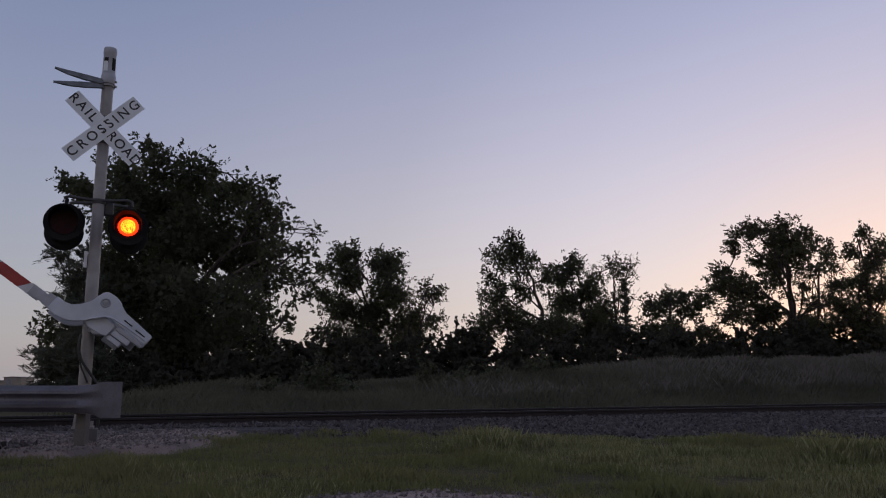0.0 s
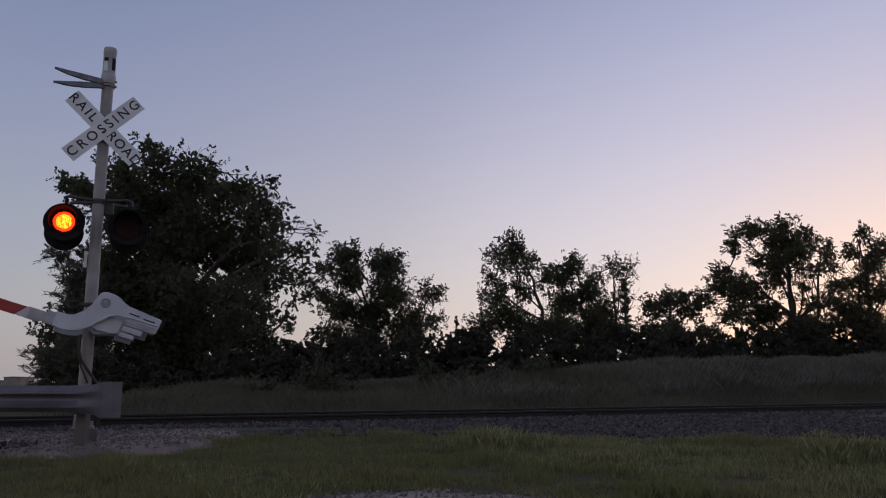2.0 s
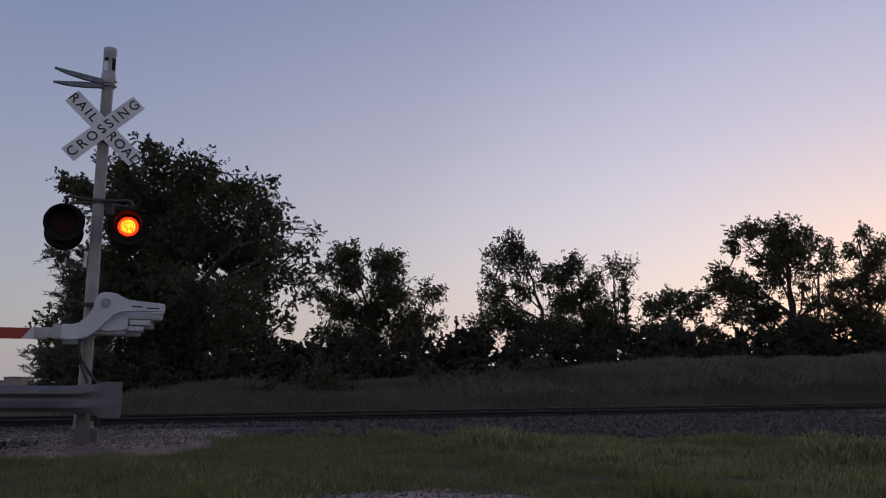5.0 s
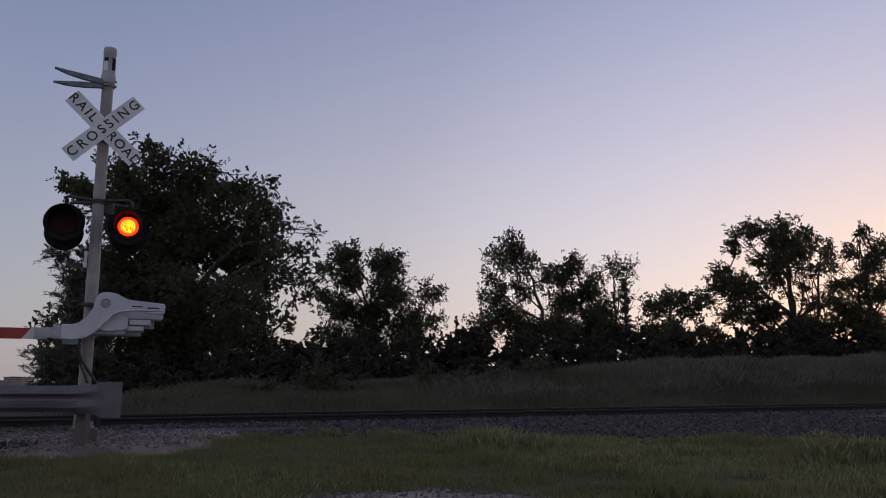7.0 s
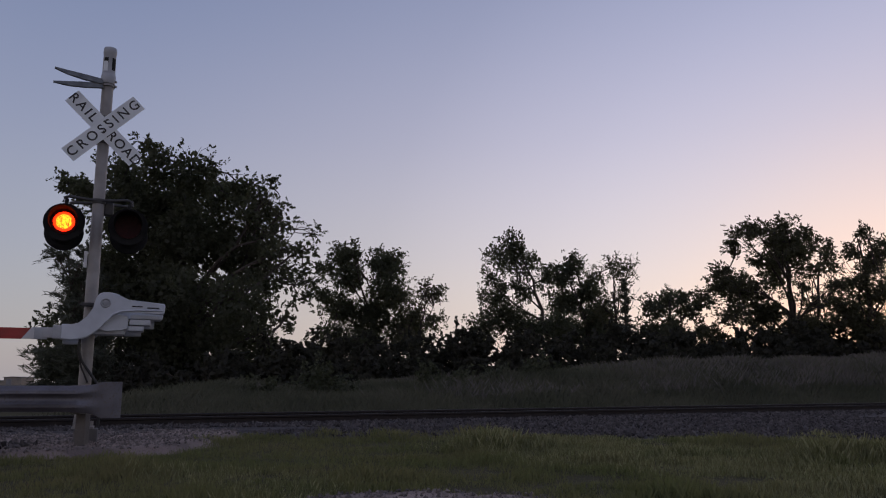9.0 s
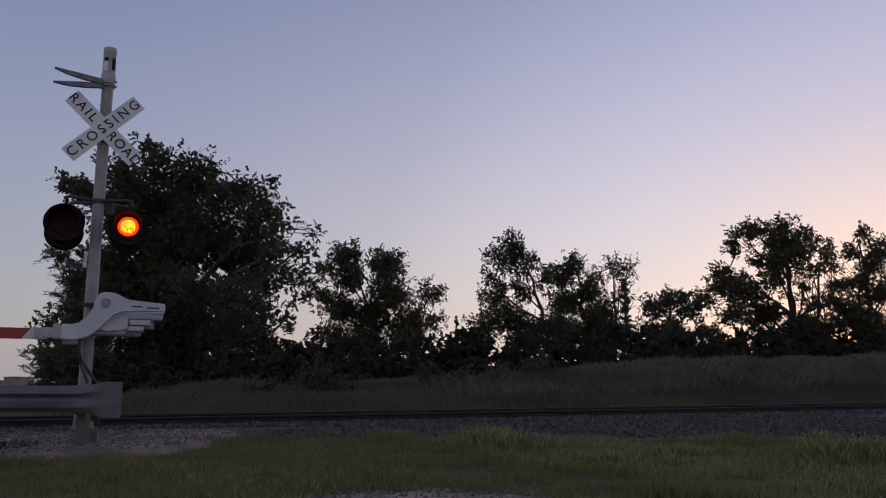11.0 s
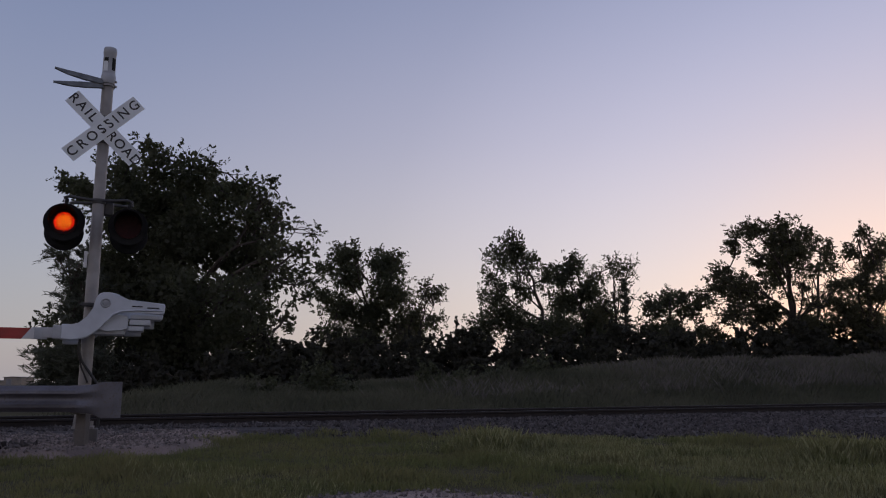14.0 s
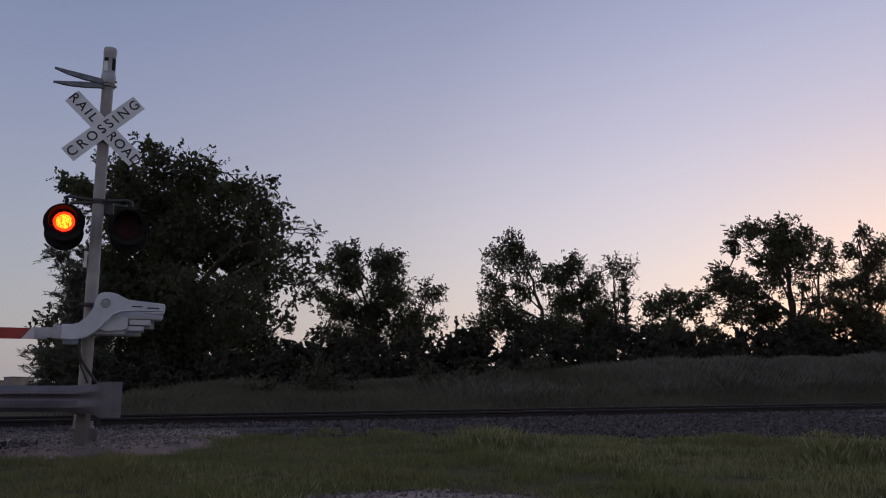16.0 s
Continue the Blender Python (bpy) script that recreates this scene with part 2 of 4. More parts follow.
def stones(n, place, size, mat, name, seed, label):
    """Many angular stones joined into one mesh."""
    rng = np.random.default_rng(seed)
    base = np.array([(1, 0, 0), (-1, 0, 0), (0, 1, 0), (0, -1, 0), (0, 0, 1), (0, 0, -1)], float)
    tri = np.array([(0, 2, 4), (2, 1, 4), (1, 3, 4), (3, 0, 4), (2, 0, 5), (1, 2, 5), (3, 1, 5), (0, 3, 5)])
    V, F = [], []
    for i in range(n):
        p = place(rng)
        r = size * rng.uniform(0.5, 1.25)
        v = base * rng.uniform(0.55, 1.15, (6, 3)) + rng.normal(0, 0.18, (6, 3))
        a, b = rng.uniform(0, 6.28), rng.uniform(-0.6, 0.6)
        ca, sa, cb, sb = math.cos(a), math.sin(a), math.cos(b), math.sin(b)
        m = np.array([(ca, -sa, 0), (sa, ca, 0), (0, 0, 1)]) @ np.array([(1, 0, 0), (0, cb, -sb), (0, sb, cb)])
        V.append((v * r) @ m.T + np.array(p))
        F.append(tri + 6 * i)
    me = bpy.data.meshes.new(name)
    me.from_pydata(np.concatenate(V).tolist(), [], np.concatenate(F).tolist())
    me.materials.append(mat)
    return tagged(new(name, me), label, "stones", kind="stuff")


# ---- railway track ----
def track_point(u, s, z):
    p = RAIL_AT + ALONG * u + ACROSS * s
    return (p.x, p.y, z)


def build_track():
    frame_m = Matrix.Translation(RAIL_AT) @ Matrix.Rotation(radians(RAIL_TURN), 4, "Z")
    bed = bmesh.new()
    prof = [(-2.6, -0.10), (-1.7, 0.035), (-0.8, 0.055), (2.3, 0.055), (3.2, 0.03), (4.2, -0.10)]
    us = [-60 + 2.0 * k for k in range(91)]
    rows = [[bed.verts.new((u, s, z + 0.025 * noise.noise((u * 0.7, s, 1)))) for s, z in prof] for u in us]
    for a, b in zip(rows, rows[1:]):
        for k in range(len(prof) - 1):
            bed.faces.new((a[k], b[k], b[k + 1], a[k + 1]))
    ob = new("ballast_bed", mesh_of(bed, "ballast_bed", M_STONE))
    ob.matrix_world = frame_m
    tagged(ob, "grey crushed-stone ballast bed under the track", "ballast", kind="structure")

    def spot(rng):
        u = 3 + rng.normal(4, 9)
        s = rng.uniform(-2.45, 1.2) if rng.random() < 0.85 else rng.uniform(1.2, 3.4)
        clear = -1.0 - 0.9 * ease(1.5, 4.0, u) + 0.2 * rng.random()
        if u < 4 and s < clear:
            s = rng.uniform(clear, 1.2)
        z = np.interp(s, [p[0] for p in prof], [p[1] for p in prof]) + 0.008
        return track_point(u, s, z)
    stones(15000, spot, 0.042, M_STONE, "ballast_stones", 5, "loose grey crushed stones covering the track bed")

    # rails: the flat-bottomed section, swept along the line
    track = thing("railway_track", frame_m, "single railway track with rusty rails on dark timber sleepers", "railway track")
    half = [(0.070, 0.0), (0.070, 0.010), (0.020, 0.026), (0.009, 0.040), (0.009, 0.115), (0.035, 0.128), (0.036, 0.155), (0.028, 0.163)]
    sect = half + [(-a, b) for a, b in half[::-1]]
    for s in (0.0, 1.505):
        bm = bmesh.new()
        a = [bm.verts.new((-60, s + dx, RAIL_TOP - 0.163 + dz)) for dx, dz in sect]
        b = [bm.verts.new((120, s + dx, RAIL_TOP - 0.163 + dz)) for dx, dz in sect]
        for k in range(len(sect)):
            bm.faces.new((a[k], b[k], b[(k + 1) % len(sect)], a[(k + 1) % len(sect)]))
        rail = part("rail", bm, M_RAIL, track, "rusty steel rail")
        top = bmesh.new()
        box(top, 30, s, RAIL_TOP + 0.0015, 180, 0.046, 0.003)
        part("rail_head", top, M_RAIL_TOP, rail, "worn bright running surface of the rail")
    tie = bmesh.new()
    box(tie, 0, 0, 0, 0.23, 2.6, 0.18, 0.012)
    tie_mesh = mesh_of(tie, "sleeper", M_TIE)
    for k in range(130):
        ob = new("sleeper", tie_mesh)
        ob.parent = track
        ob.matrix_local = pose(-18 + 0.5 * k, 0.75 + 0.03 * noise.noise((k, 0, 0)), RAIL_TOP - 0.163 - 0.086, 0, 0, 1.5 * noise.noise((k * 3.1, 1, 0)))
    tag_spike = bmesh.new()
    box(tag_spike, 0, 0, 0, 0.2, 0.34, 0.014, 0.003)
    plate_mesh = mesh_of(tag_spike, "tie_plate", M_RAIL)
    for k in range(80):
        ob = new("tie_plate", plate_mesh)
        ob.parent, ob.matrix_local = track, pose(-18 + 0.5 * k, 0.0, RAIL_TOP - 0.166)


build_track()


def verge_edge(x):
    """How far out the grass goes before the spilled stone begins."""
    return 11.45 + 0.35 * noise.noise((x * 0.7, 9, 0)) + 0.15 * noise.noise((x * 2.3, 4, 0)) + 0.7 * ease(1.0, -2.5, x)


def apron(x, y):
    """Above zero where stone has spilled from the track over the ground."""
    if x < -3.2 or behind_track(x, y) > -1.3:
        return -1.0
    return (y - verge_edge(x)) * 0.6 + 0.1


# ---- gravel shoulder by the crossing ----
def gravel_edge(x, y):
    """Above zero inside the gravelled shoulder of the crossing."""
    a = 1 - ((x + 6.9) / 3.8) ** 4 - ((y - 10.9) / 2.25) ** 4
    return a + 0.35 * noise.noise((x * 1.1, y * 1.3, 2))


def driveway(x, y):
    """Above zero inside the gravel wheel track close to the tripod."""
    return 1 - ((x + 0.2) / 1.0) ** 2 - ((y - 5.0) / 0.72) ** 2 + 0.35 * noise.noise((x * 2.2, y * 2.2, 5))


def sheet(name, inside, x0, x1, y0, y1, step, lift, mat, label):
    bm = bmesh.new()
    grid = {}

    def corner(i, j):
        if (i, j) not in grid:
            x, y = x0 + i * step, y0 + j * step
            grid[i, j] = bm.verts.new((x, y, ground_z(x, y) + lift + 0.012 * noise.noise((x * 4, y * 4, 0)) + min(0.0, 0.46 * inside(x, y))))
        return grid[i, j]
    for i in range(int((x1 - x0) / step)):
        for j in range(int((y1 - y0) / step)):
            x, y = x0 + (i + 0.5) * step, y0 + (j + 0.5) * step
            if inside(x, y) > -0.25:
                bm.faces.new([corner(i, j), corner(i + 1, j), corner(i + 1, j + 1), corner(i, j + 1)])
    ob = new(name, mesh_of(bm, name, mat, True))
    return tagged(ob, label, "gravel", kind="structure")


sheet("gravel_shoulder", gravel_edge, -12, -1.6, 8, 13.2, 0.1, 0.085, M_GRAVEL, "pale pinkish gravel shoulder beside the crossing")
sheet("gravel_track", driveway, -3, 4, 3.6, 6.2, 0.1, 0.02, M_GRAVEL, "worn gravel wheel track in the grass")


def on_gravel(inside, x0, x1, y0, y1, lift):
    def spot(rng):
        while True:
            x, y = rng.uniform(x0, x1), rng.uniform(y0, y1)
            if inside(x, y) > -0.15 * rng.random():
                return (x, y, ground_z(x, y) + lift)
    return spot


sheet("ballast_apron", apron, -3.2, 16, 10.5, 24, 0.15, 0.03, M_STONE, "dark spilled ballast stone beside the track")
stones(11000, on_gravel(apron, -3.0, 12, 10.8, 17.5, 0.04), 0.040, M_STONE, "spilled_stones", 12, "loose grey stones spilled down from the track bed")
stones(5200, on_gravel(gravel_edge, -10, -1.6, 8, 13, 0.09), 0.022, M_PEBBLE, "shoulder_pebbles", 8, "loose pebbles scattered on the gravel shoulder")
stones(230, lambda rng: (rng.uniform(-7.0, -4.9), rng.uniform(8.6, 9.7), 0.075), 0.045, M_STONE, "shoulder_rubble", 14, "dark broken stones lying by the guardrail post")
stones(900, on_gravel(driveway, -3, 4, 3.8, 6.0, 0.025), 0.018, M_PEBBLE, "track_pebbles", 9, "loose pebbles on the wheel track")


# ---- crossing signal with its gate ----
SIGNAL = pose(-4.71, 10.32, 0.0, 0, 0, 21)
PIVOT = (0.20, -0.34, 1.82)


def lamp_unit(parent, x, y, z, turn, lit):
    """Round black background with a hood, a dark lens and a bed of diodes behind it."""
    face = pose(x, y, z, 90, 0, turn)
    bm = bmesh.new()
    lathe(bm, [(0.0, -0.012), (0.246, -0.012), (0.252, -0.004), (0.252, 0.006), (0.245, 0.008), (0.232, 0.0), (0.17, 0.0), (0.168, 0.012), (0.0, 0.012)], 48)
    disc = part("signal_light", bm, M_BLACK, parent, "round flat-black signal light background", face, True)
    hood = bmesh.new()
    segs = 28
    rows = []
    for k in range(segs + 1):
        a = radians(-35 + 250 * k / segs)
        reach = 0.10 + 0.16 * (0.5 + 0.5 * math.sin(a)) ** 0.8
        c, s = math.cos(a), math.sin(a)
        rows.append([hood.verts.new((r * c, r * s, d)) for r, d in ((0.166, 0.0), (0.176, reach), (0.180, reach), (0.172, 0.0))])
    for a, b in zip(rows, rows[1:]):
        for k in range(3):
            hood.faces.new((a[k], b[k], b[k + 1], a[k + 1]))
    part("hood", hood, M_HOOD, disc, "black sheet-metal hood", None, True)
    lens = bmesh.new()
    lathe(lens, [(0.0, 0.014), (0.150, 0.014), (0.158, 0.018), (0.166, 0.018), (0.166, 0.010)], 40)
    part("lens", lens, M_LENS, disc, "dark red unlit lens", None, True)
    back = bmesh.new()
    lathe(back, [(0.0, -0.16), (0.09, -0.155), (0.14, -0.11), (0.165, -0.04), (0.165, -0.012)], 32)
    tube(back, [(0, 0.12, -0.08), (0, 0.20, -0.10), (0, 0.34, -0.13)], 0.024, 10)
    part("lamp_housing", back, M_BLACK, disc, "black cast lamp housing", None, True)
    if not lit:
        return None
    bed = bmesh.new()
    lathe(bed, [(0.0, 0.004), (0.130, 0.004), (0.130, 0.0), (0.0, 0.0)], 40)
    array = part("diode_bed", bed, M_LED_BED, disc, "glowing red diode bed", pose(0, 0, -0.02))
    for rings, glow in ((range(0, 9), M_LED), (range(9, 12), M_LED_RIM)):
        dots = bmesh.new()
        for ring in rings:
            r = 0.0113 * ring
            n = max(1, int(round(2 * math.pi * r / 0.0128)))
            for k in range(n):
                a = 2 * math.pi * (k + 0.5 * (ring % 2)) / n
                if ring < 11 and noise.noise((r * 170 * math.cos(a), r * 170 * math.sin(a), 4.3)) > 0.30:
                    continue
                c = Matrix.Translation((r * math.cos(a), r * math.sin(a), 0.004))
                rr = 0.0062 if ring < 11 else 0.0045
                lathe(dots, [(rr, 0.0), (rr * 0.75, 0.0045), (0.0005, 0.0065)], 6, c)
        part("diodes", dots, glow, array, "lit amber-red diodes" if glow is M_LED else "lit red diodes")
    return array


def build_signal():
    sig = thing("crossing_signal", SIGNAL, "grey railroad crossing signal mast with crossbuck, red lights and gate", "crossing signal")
    bm = bmesh.new()
    box(bm, 0.06, 0.03, 0.02, 0.28, 0.30, 0.38, 0.02)
    part("foundation", bm, M_CONCRETE, sig, "pale concrete foundation block")
    bm = bmesh.new()
    box(bm, 0.02, 0, 0.225, 0.26, 0.26, 0.03, 0.006)
    for x in (-0.08, 0.12):
        for y in (-0.10, 0.10):
            lathe(bm, [(0.0, 0.30), (0.018, 0.30), (0.018, 0.25)], 6, Matrix.Translation((x, y, 0)))
    lathe(bm, [(0.105, 0.24), (0.10, 0.33), (0.090, 0.40), (0.086, 0.42)], 24)
    part("pole_base", bm, M_ALU, sig, "cast aluminium pole base with bolts", None, True)
    bm = bmesh.new()
    lathe(bm, [(0.079, 0.38), (0.079, 2.35), (0.076, 2.36), (0.076, 4.98), (0.0, 4.98)], 28)
    part("pole", bm, M_ALU, sig, "grey aluminium mast pole", None, True)
    # electronic bell on the top
    bm = bmesh.new()
    lathe(bm, [(0.088, 4.93), (0.096, 4.96), (0.096, 5.05), (0.089, 5.06), (0.086, 5.08), (0.083, 5.36), (0.088, 5.37), (0.088, 5.44), (0.080, 5.46), (0.0, 5.465)], 28)
    bell = part("bell", bm, M_BELL, sig, "grey cylindrical warning bell", None, True)
    for a in (-118, -42):
        bm = bmesh.new()
        lathe(bm, [(0.0865, 5.12), (0.088, 5.12), (0.088, 5.30), (0.0865, 5.30)], 6, None, (a - 21, a + 21))
        part("bell_opening", bm, M_BLACK, bell, "dark sound opening")
    bm = bmesh.new()
    lathe(bm, [(0.088, 5.10), (0.0895, 5.10), (0.0895, 5.245), (0.088, 5.245)], 6, None, (-139, -98))
    part("bell_patch", bm, M_SIGN, bell, "white patch on the bell")
    # clamp and the two flat blades, which point along the road
    bm = bmesh.new()
    for z in (4.90, 4.97):
        lathe(bm, [(0.083, z - 0.015), (0.095, z - 0.015), (0.095, z + 0.015), (0.083, z + 0.015)], 24)
        box(bm, 0.102, -0.02, z, 0.03, 0.04, 0.024, 0.004)
    clamp = part("clamp", bm, M_ALU, sig, "aluminium band clamp", None, True)
    for z, roll, yaw in ((4.925, 9.5, 4), (4.885, -7.0, 12)):
        bm = bmesh.new()
        plate(bm, [(-0.06, -0.05), (-0.30, -0.062), (-0.50, -0.055), (-0.68, -0.014), (-0.68, 0.012), (-0.50, 0.020), (-0.30, 0.034), (-0.06, 0.05)], -0.012, 0.012, 0.003)
        part("blade", bm, M_BLADE, clamp, "weathered grey flat metal blade", pose(0, -0.06, z, -24, roll, yaw))
    # crossbuck
    bm = bmesh.new()
    box(bm, 0, -0.09, 4.27, 0.10, 0.03, 0.34, 0.004)
    lathe(bm, [(0.082, 4.05), (0.096, 4.05), (0.096, 4.10), (0.082, 4.10)], 24)
    mount = part("crossbuck_mount", bm, M_IRON, sig, "dark crossbuck mounting bracket", None, True)
    for turn, y, words in ((-44, -0.112, "RR"), (45, -0.122, "C")):
        bm = bmesh.new()
        box(bm, 0, 0, 0, 1.20, 0.006, 0.229, 0.002)
        board = part("crossbuck_board", bm, M_SIGN, mount, "white crossbuck board with black lettering", pose(0, y, 4.25, 0, -turn, 0))
        if words == "RR":
            letters("RAIL", 0.183, board, pose(-0.385, -0.006, 0, 90, 0, 0), gap=1.32)
            letters("ROAD", 0.183, board, pose(0.375, -0.006, 0, 90, 0, 0), gap=1.17)
        else:
            letters("CROSSING", 0.183, board, pose(0, -0.006, 0, 90, 0, 0), gap=1.45)
    bm = bmesh.new()
    for z in (4.20, 4.345):
        lathe(bm, [(0.0, 0.0), (0.014, 0.0), (0.014, 0.012), (0.0, 0.014)], 6, pose(0.0, -0.128, z, 90))
    part("bolt", bm, M_IRON, mount, "dark bolt heads")
    # crossarm and lamps
    bm = bmesh.new()
    tube(bm, [(-0.43, -0.04, 3.19), (-0.42, -0.04, 3.255), (-0.36, -0.04, 3.275), (-0.2, -0.05, 3.255), (0, -0.07, 3.235), (0.2, -0.05, 3.255), (0.36, -0.04, 3.275), (0.42, -0.04, 3.255), (0.43, -0.04, 3.19)], 0.021, 12)
    tube(bm, [(-0.40, 0.30, 3.20), (-0.36, 0.30, 3.26), (0, 0.10, 3.235), (0.36, 0.30, 3.26), (0.40, 0.30, 3.20)], 0.021, 12)
    lathe(bm, [(0.081, 3.20), (0.092, 3.205), (0.092, 3.265), (0.081, 3.27)], 20)
    box(bm, 0.13, 0.10, 3.16, 0.12, 0.18, 0.18, 0.02)
    part("crossarm", bm, M_IRON, sig, "dark iron crossarm with junction box", None, True)
    left = lamp_unit(sig, -0.385, -0.20, 2.89, 0, True)
    right = lamp_unit(sig, 0.40, -0.20, 2.88, 0, True)
    lamp_unit(sig, -0.44, 0.46, 2.86, 180, False)
    lamp_unit(sig, 0.40, 0.46, 2.86, 180, False)
    # tag on the pole, cable and conduit
    bm = bmesh.new()
    box(bm, -0.106, -0.03, 2.43, 0.042, 0.02, 0.22, 0.004)
    part("tag", bm, M_WHITE, sig, "small white tag strapped to the pole")
    bm = bmesh.new()
    lathe(bm, [(0.078, 2.26), (0.084, 2.26), (0.084, 2.29), (0.078, 2.29)], 20)
    part("band", bm, M_ALU, sig, "steel band round the pole", None, True)
    bm = bmesh.new()
    tube(bm, [(-0.08, -0.14, 1.42), (-0.10, -0.15, 1.24), (-0.05, -0.14, 1.08), (0.06, -0.13, 0.92), (0.16, -0.12, 0.78), (0.21, -0.11, 0.60), (0.20, -0.11, 0.25)], 0.018, 10)
    tube(bm, [(-0.09, -0.12, 1.42), (-0.10, -0.13, 1.2), (-0.05, -0.12, 1.0), (0.04, -0.11, 0.8)], 0.012, 8)
    part("cable", bm, M_RUBBER, sig, "black hanging cable", None, True)
    # the fixed drive box behind the gate
    bm = bmesh.new()
    box(bm, 0.25, -0.16, 1.545, 0.42, 0.24, 0.26, 0.055)
    box(bm, 0.10, -0.11, 1.545, 0.20, 0.12, 0.18, 0.02)
    part("drive_box", bm, M_GREY_PAINT, sig, "grey gate drive housing clamped to the pole", None, True)
    bm = bmesh.new()
    box(bm, -0.02, -0.14, 1.815, 0.16, 0.14, 0.045, 0.01)
    lathe(bm, [(0.0, 0.04), (0.02, 0.04), (0.02, 0.0)], 8, pose(-0.08, -0.10, 1.815, 0, -90, 0))
    part("shaft_clamp", bm, M_IRON, sig, "dark clamp holding the gate shaft", None, True)
    # the moving gate, turning on its shaft
    gate = build_gate(sig)
    return left, right, gate


def s_arm(y0, y1):
    """Curved support arm: a square socket, a neck, a round hub and a straight counterweight bar."""
    low = [(-0.50, -0.475), (-0.38, -0.478), (-0.27, -0.472), (-0.19, -0.445), (-0.105, -0.385), (-0.045, -0.32), (0.01, -0.245), (0.06, -0.175), (0.115, -0.128), (0.18, -0.110), (0.43, -0.118), (0.70, -0.136)]
    tip = [(0.725, -0.12), (0.735, -0.01), (0.72, 0.012)]
    top = [(0.28, 0.040), (0.235, 0.058), (0.19, 0.092), (0.145, 0.120), (0.09, 0.136), (0.03, 0.142), (-0.04, 0.138), (-0.085, 0.118), (-0.112, 0.075)]
    neck = [(-0.124, -0.017), (-0.145, -0.07), (-0.175, -0.125), (-0.215, -0.185), (-0.26, -0.245), (-0.30, -0.275), (-0.37, -0.284), (-0.50, -0.284)]
    bm = bmesh.new()
    plate(bm, low + tip + top + neck, y0, y1, 0.012)
    return bm


def build_gate(sig):
    gate = part("gate_arm", s_arm(-0.06, 0.0), M_GREY_PAINT, sig, "grey cast gate support arm, turning on its shaft", pose(*PIVOT))
    # raised rim of the casting
    bm = bmesh.new()
    tube(bm, [(0.02, -0.068, -0.24), (0.10, -0.068, -0.145), (0.20, -0.068, -0.10), (0.40, -0.068, -0.085), (0.70, -0.068, -0.082)], 0.012, 8)
    part("rib", bm, M_GREY_PAINT, gate, "raised casting rib", None, True)
    bm = bmesh.new()
    lathe(bm, [(0.0, 0.006), (0.034, 0.006), (0.040, 0.002), (0.044, 0.001), (0.050, 0.014), (0.058, 0.014), (0.064, 0.0)], 24, pose(0, -0.06, 0.0, 90))
    part("shaft_cap", bm, M_BELL, gate, "round shaft cap", None, True)
    for x0, x1, z in ((0.32, 0.45, -0.030), (0.51, 0.66, -0.042)):
        bm = bmesh.new()
        box(bm, (x0 + x1) / 2, -0.0615, z, x1 - x0, 0.006, 0.016, 0.0, pose(0, 0, 0, 0, 0.8, 0))
        part("slot", bm, M_BLACK, gate, "dark adjusting slot")
    part("far_arm", s_arm(0.38, 0.43), M_GREY_PAINT, gate, "second grey support arm behind the pole", pose(-0.01, 0, -0.045))
    bm = bmesh.new()
    tube(bm, [(0, 0.0, 0), (0, 0.38, 0)], 0.04, 14)
    part("shaft", bm, M_IRON, gate, "steel gate shaft", None, True)
    for x, z, w, hgt, y, deep in ((0.50, -0.165, 0.38, 0.055, 0.20, 0.34), (0.43, -0.235, 0.26, 0.075, 0.20, 0.34), (0.38, -0.315, 0.20, 0.065, 0.22, 0.32), (0.46, -0.21, 0.30, 0.16, 0.50, 0.12), (0.34, -0.34, 0.22, 0.11, 0.50, 0.12)):
        bm = bmesh.new()
        box(bm, x, y, z, w, deep, hgt, 0.010)
        part("counterweight", bm, M_GREY_PAINT, gate, "grey cast counterweight block", None, True)
    # cheek casting between the arm and the weights
    bm = bmesh.new()
    plate(bm, [(-0.12, -0.33), (0.02, -0.37), (0.20, -0.345), (0.285, -0.33), (0.285, -0.15), (0.12, -0.12), (0.02, -0.20)], 0.01, 0.10, 0.014)
    part("cheek", bm, M_GREY_PAINT, gate, "grey rounded cheek casting", None, True)
    # socket and board of the gate
    bm = bmesh.new()
    box(bm, -0.545, 0.0, -0.385, 0.10, 0.10, 0.17, 0.01)
    box(bm, -0.645, 0.01, -0.395, 0.14, 0.07, 0.13, 0.01)
    box(bm, -0.745, 0.01, -0.405, 0.18, 0.055, 0.15, 0.01)
    for x in (-0.52, -0.57):
        for z in (-0.34, -0.45):
            lathe(bm, [(0.0, 0.012), (0.014, 0.012), (0.014, 0.0)], 6, pose(x, -0.05, z, 90))
    box(bm, -0.52, 0.22, -0.41, 0.06, 0.42, 0.10, 0.01)
    part("socket", bm, M_BELL, gate, "bolted aluminium arm socket", None, True)
    bm = bmesh.new()
    plate(bm, [(-0.80, -0.477), (-0.80, -0.343), (-0.842, -0.343), (-0.942, -0.477)], -0.018, 0.018, 0.003)
    part("stripe_board", bm, M_WHITE, gate, "white reflective end of the gate board")
    x = -0.895
    for k in range(16):
        w = 0.43
        drop = 0.069 - 0.0012 * k
        bm = bmesh.new()
        pts = [(x - 0.05, -0.41 - drop), (x + 0.05, -0.41 + drop), (x - w + 0.05, -0.41 + drop), (x - w - 0.05, -0.41 - drop)]
        plate(bm, pts, -0.018, 0.018, 0.003)
        part("stripe_board", bm, M_RED if k % 2 == 0 else M_WHITE, gate, "red reflective gate board" if k % 2 == 0 else "white reflective gate board")
        x -= w
    return gate


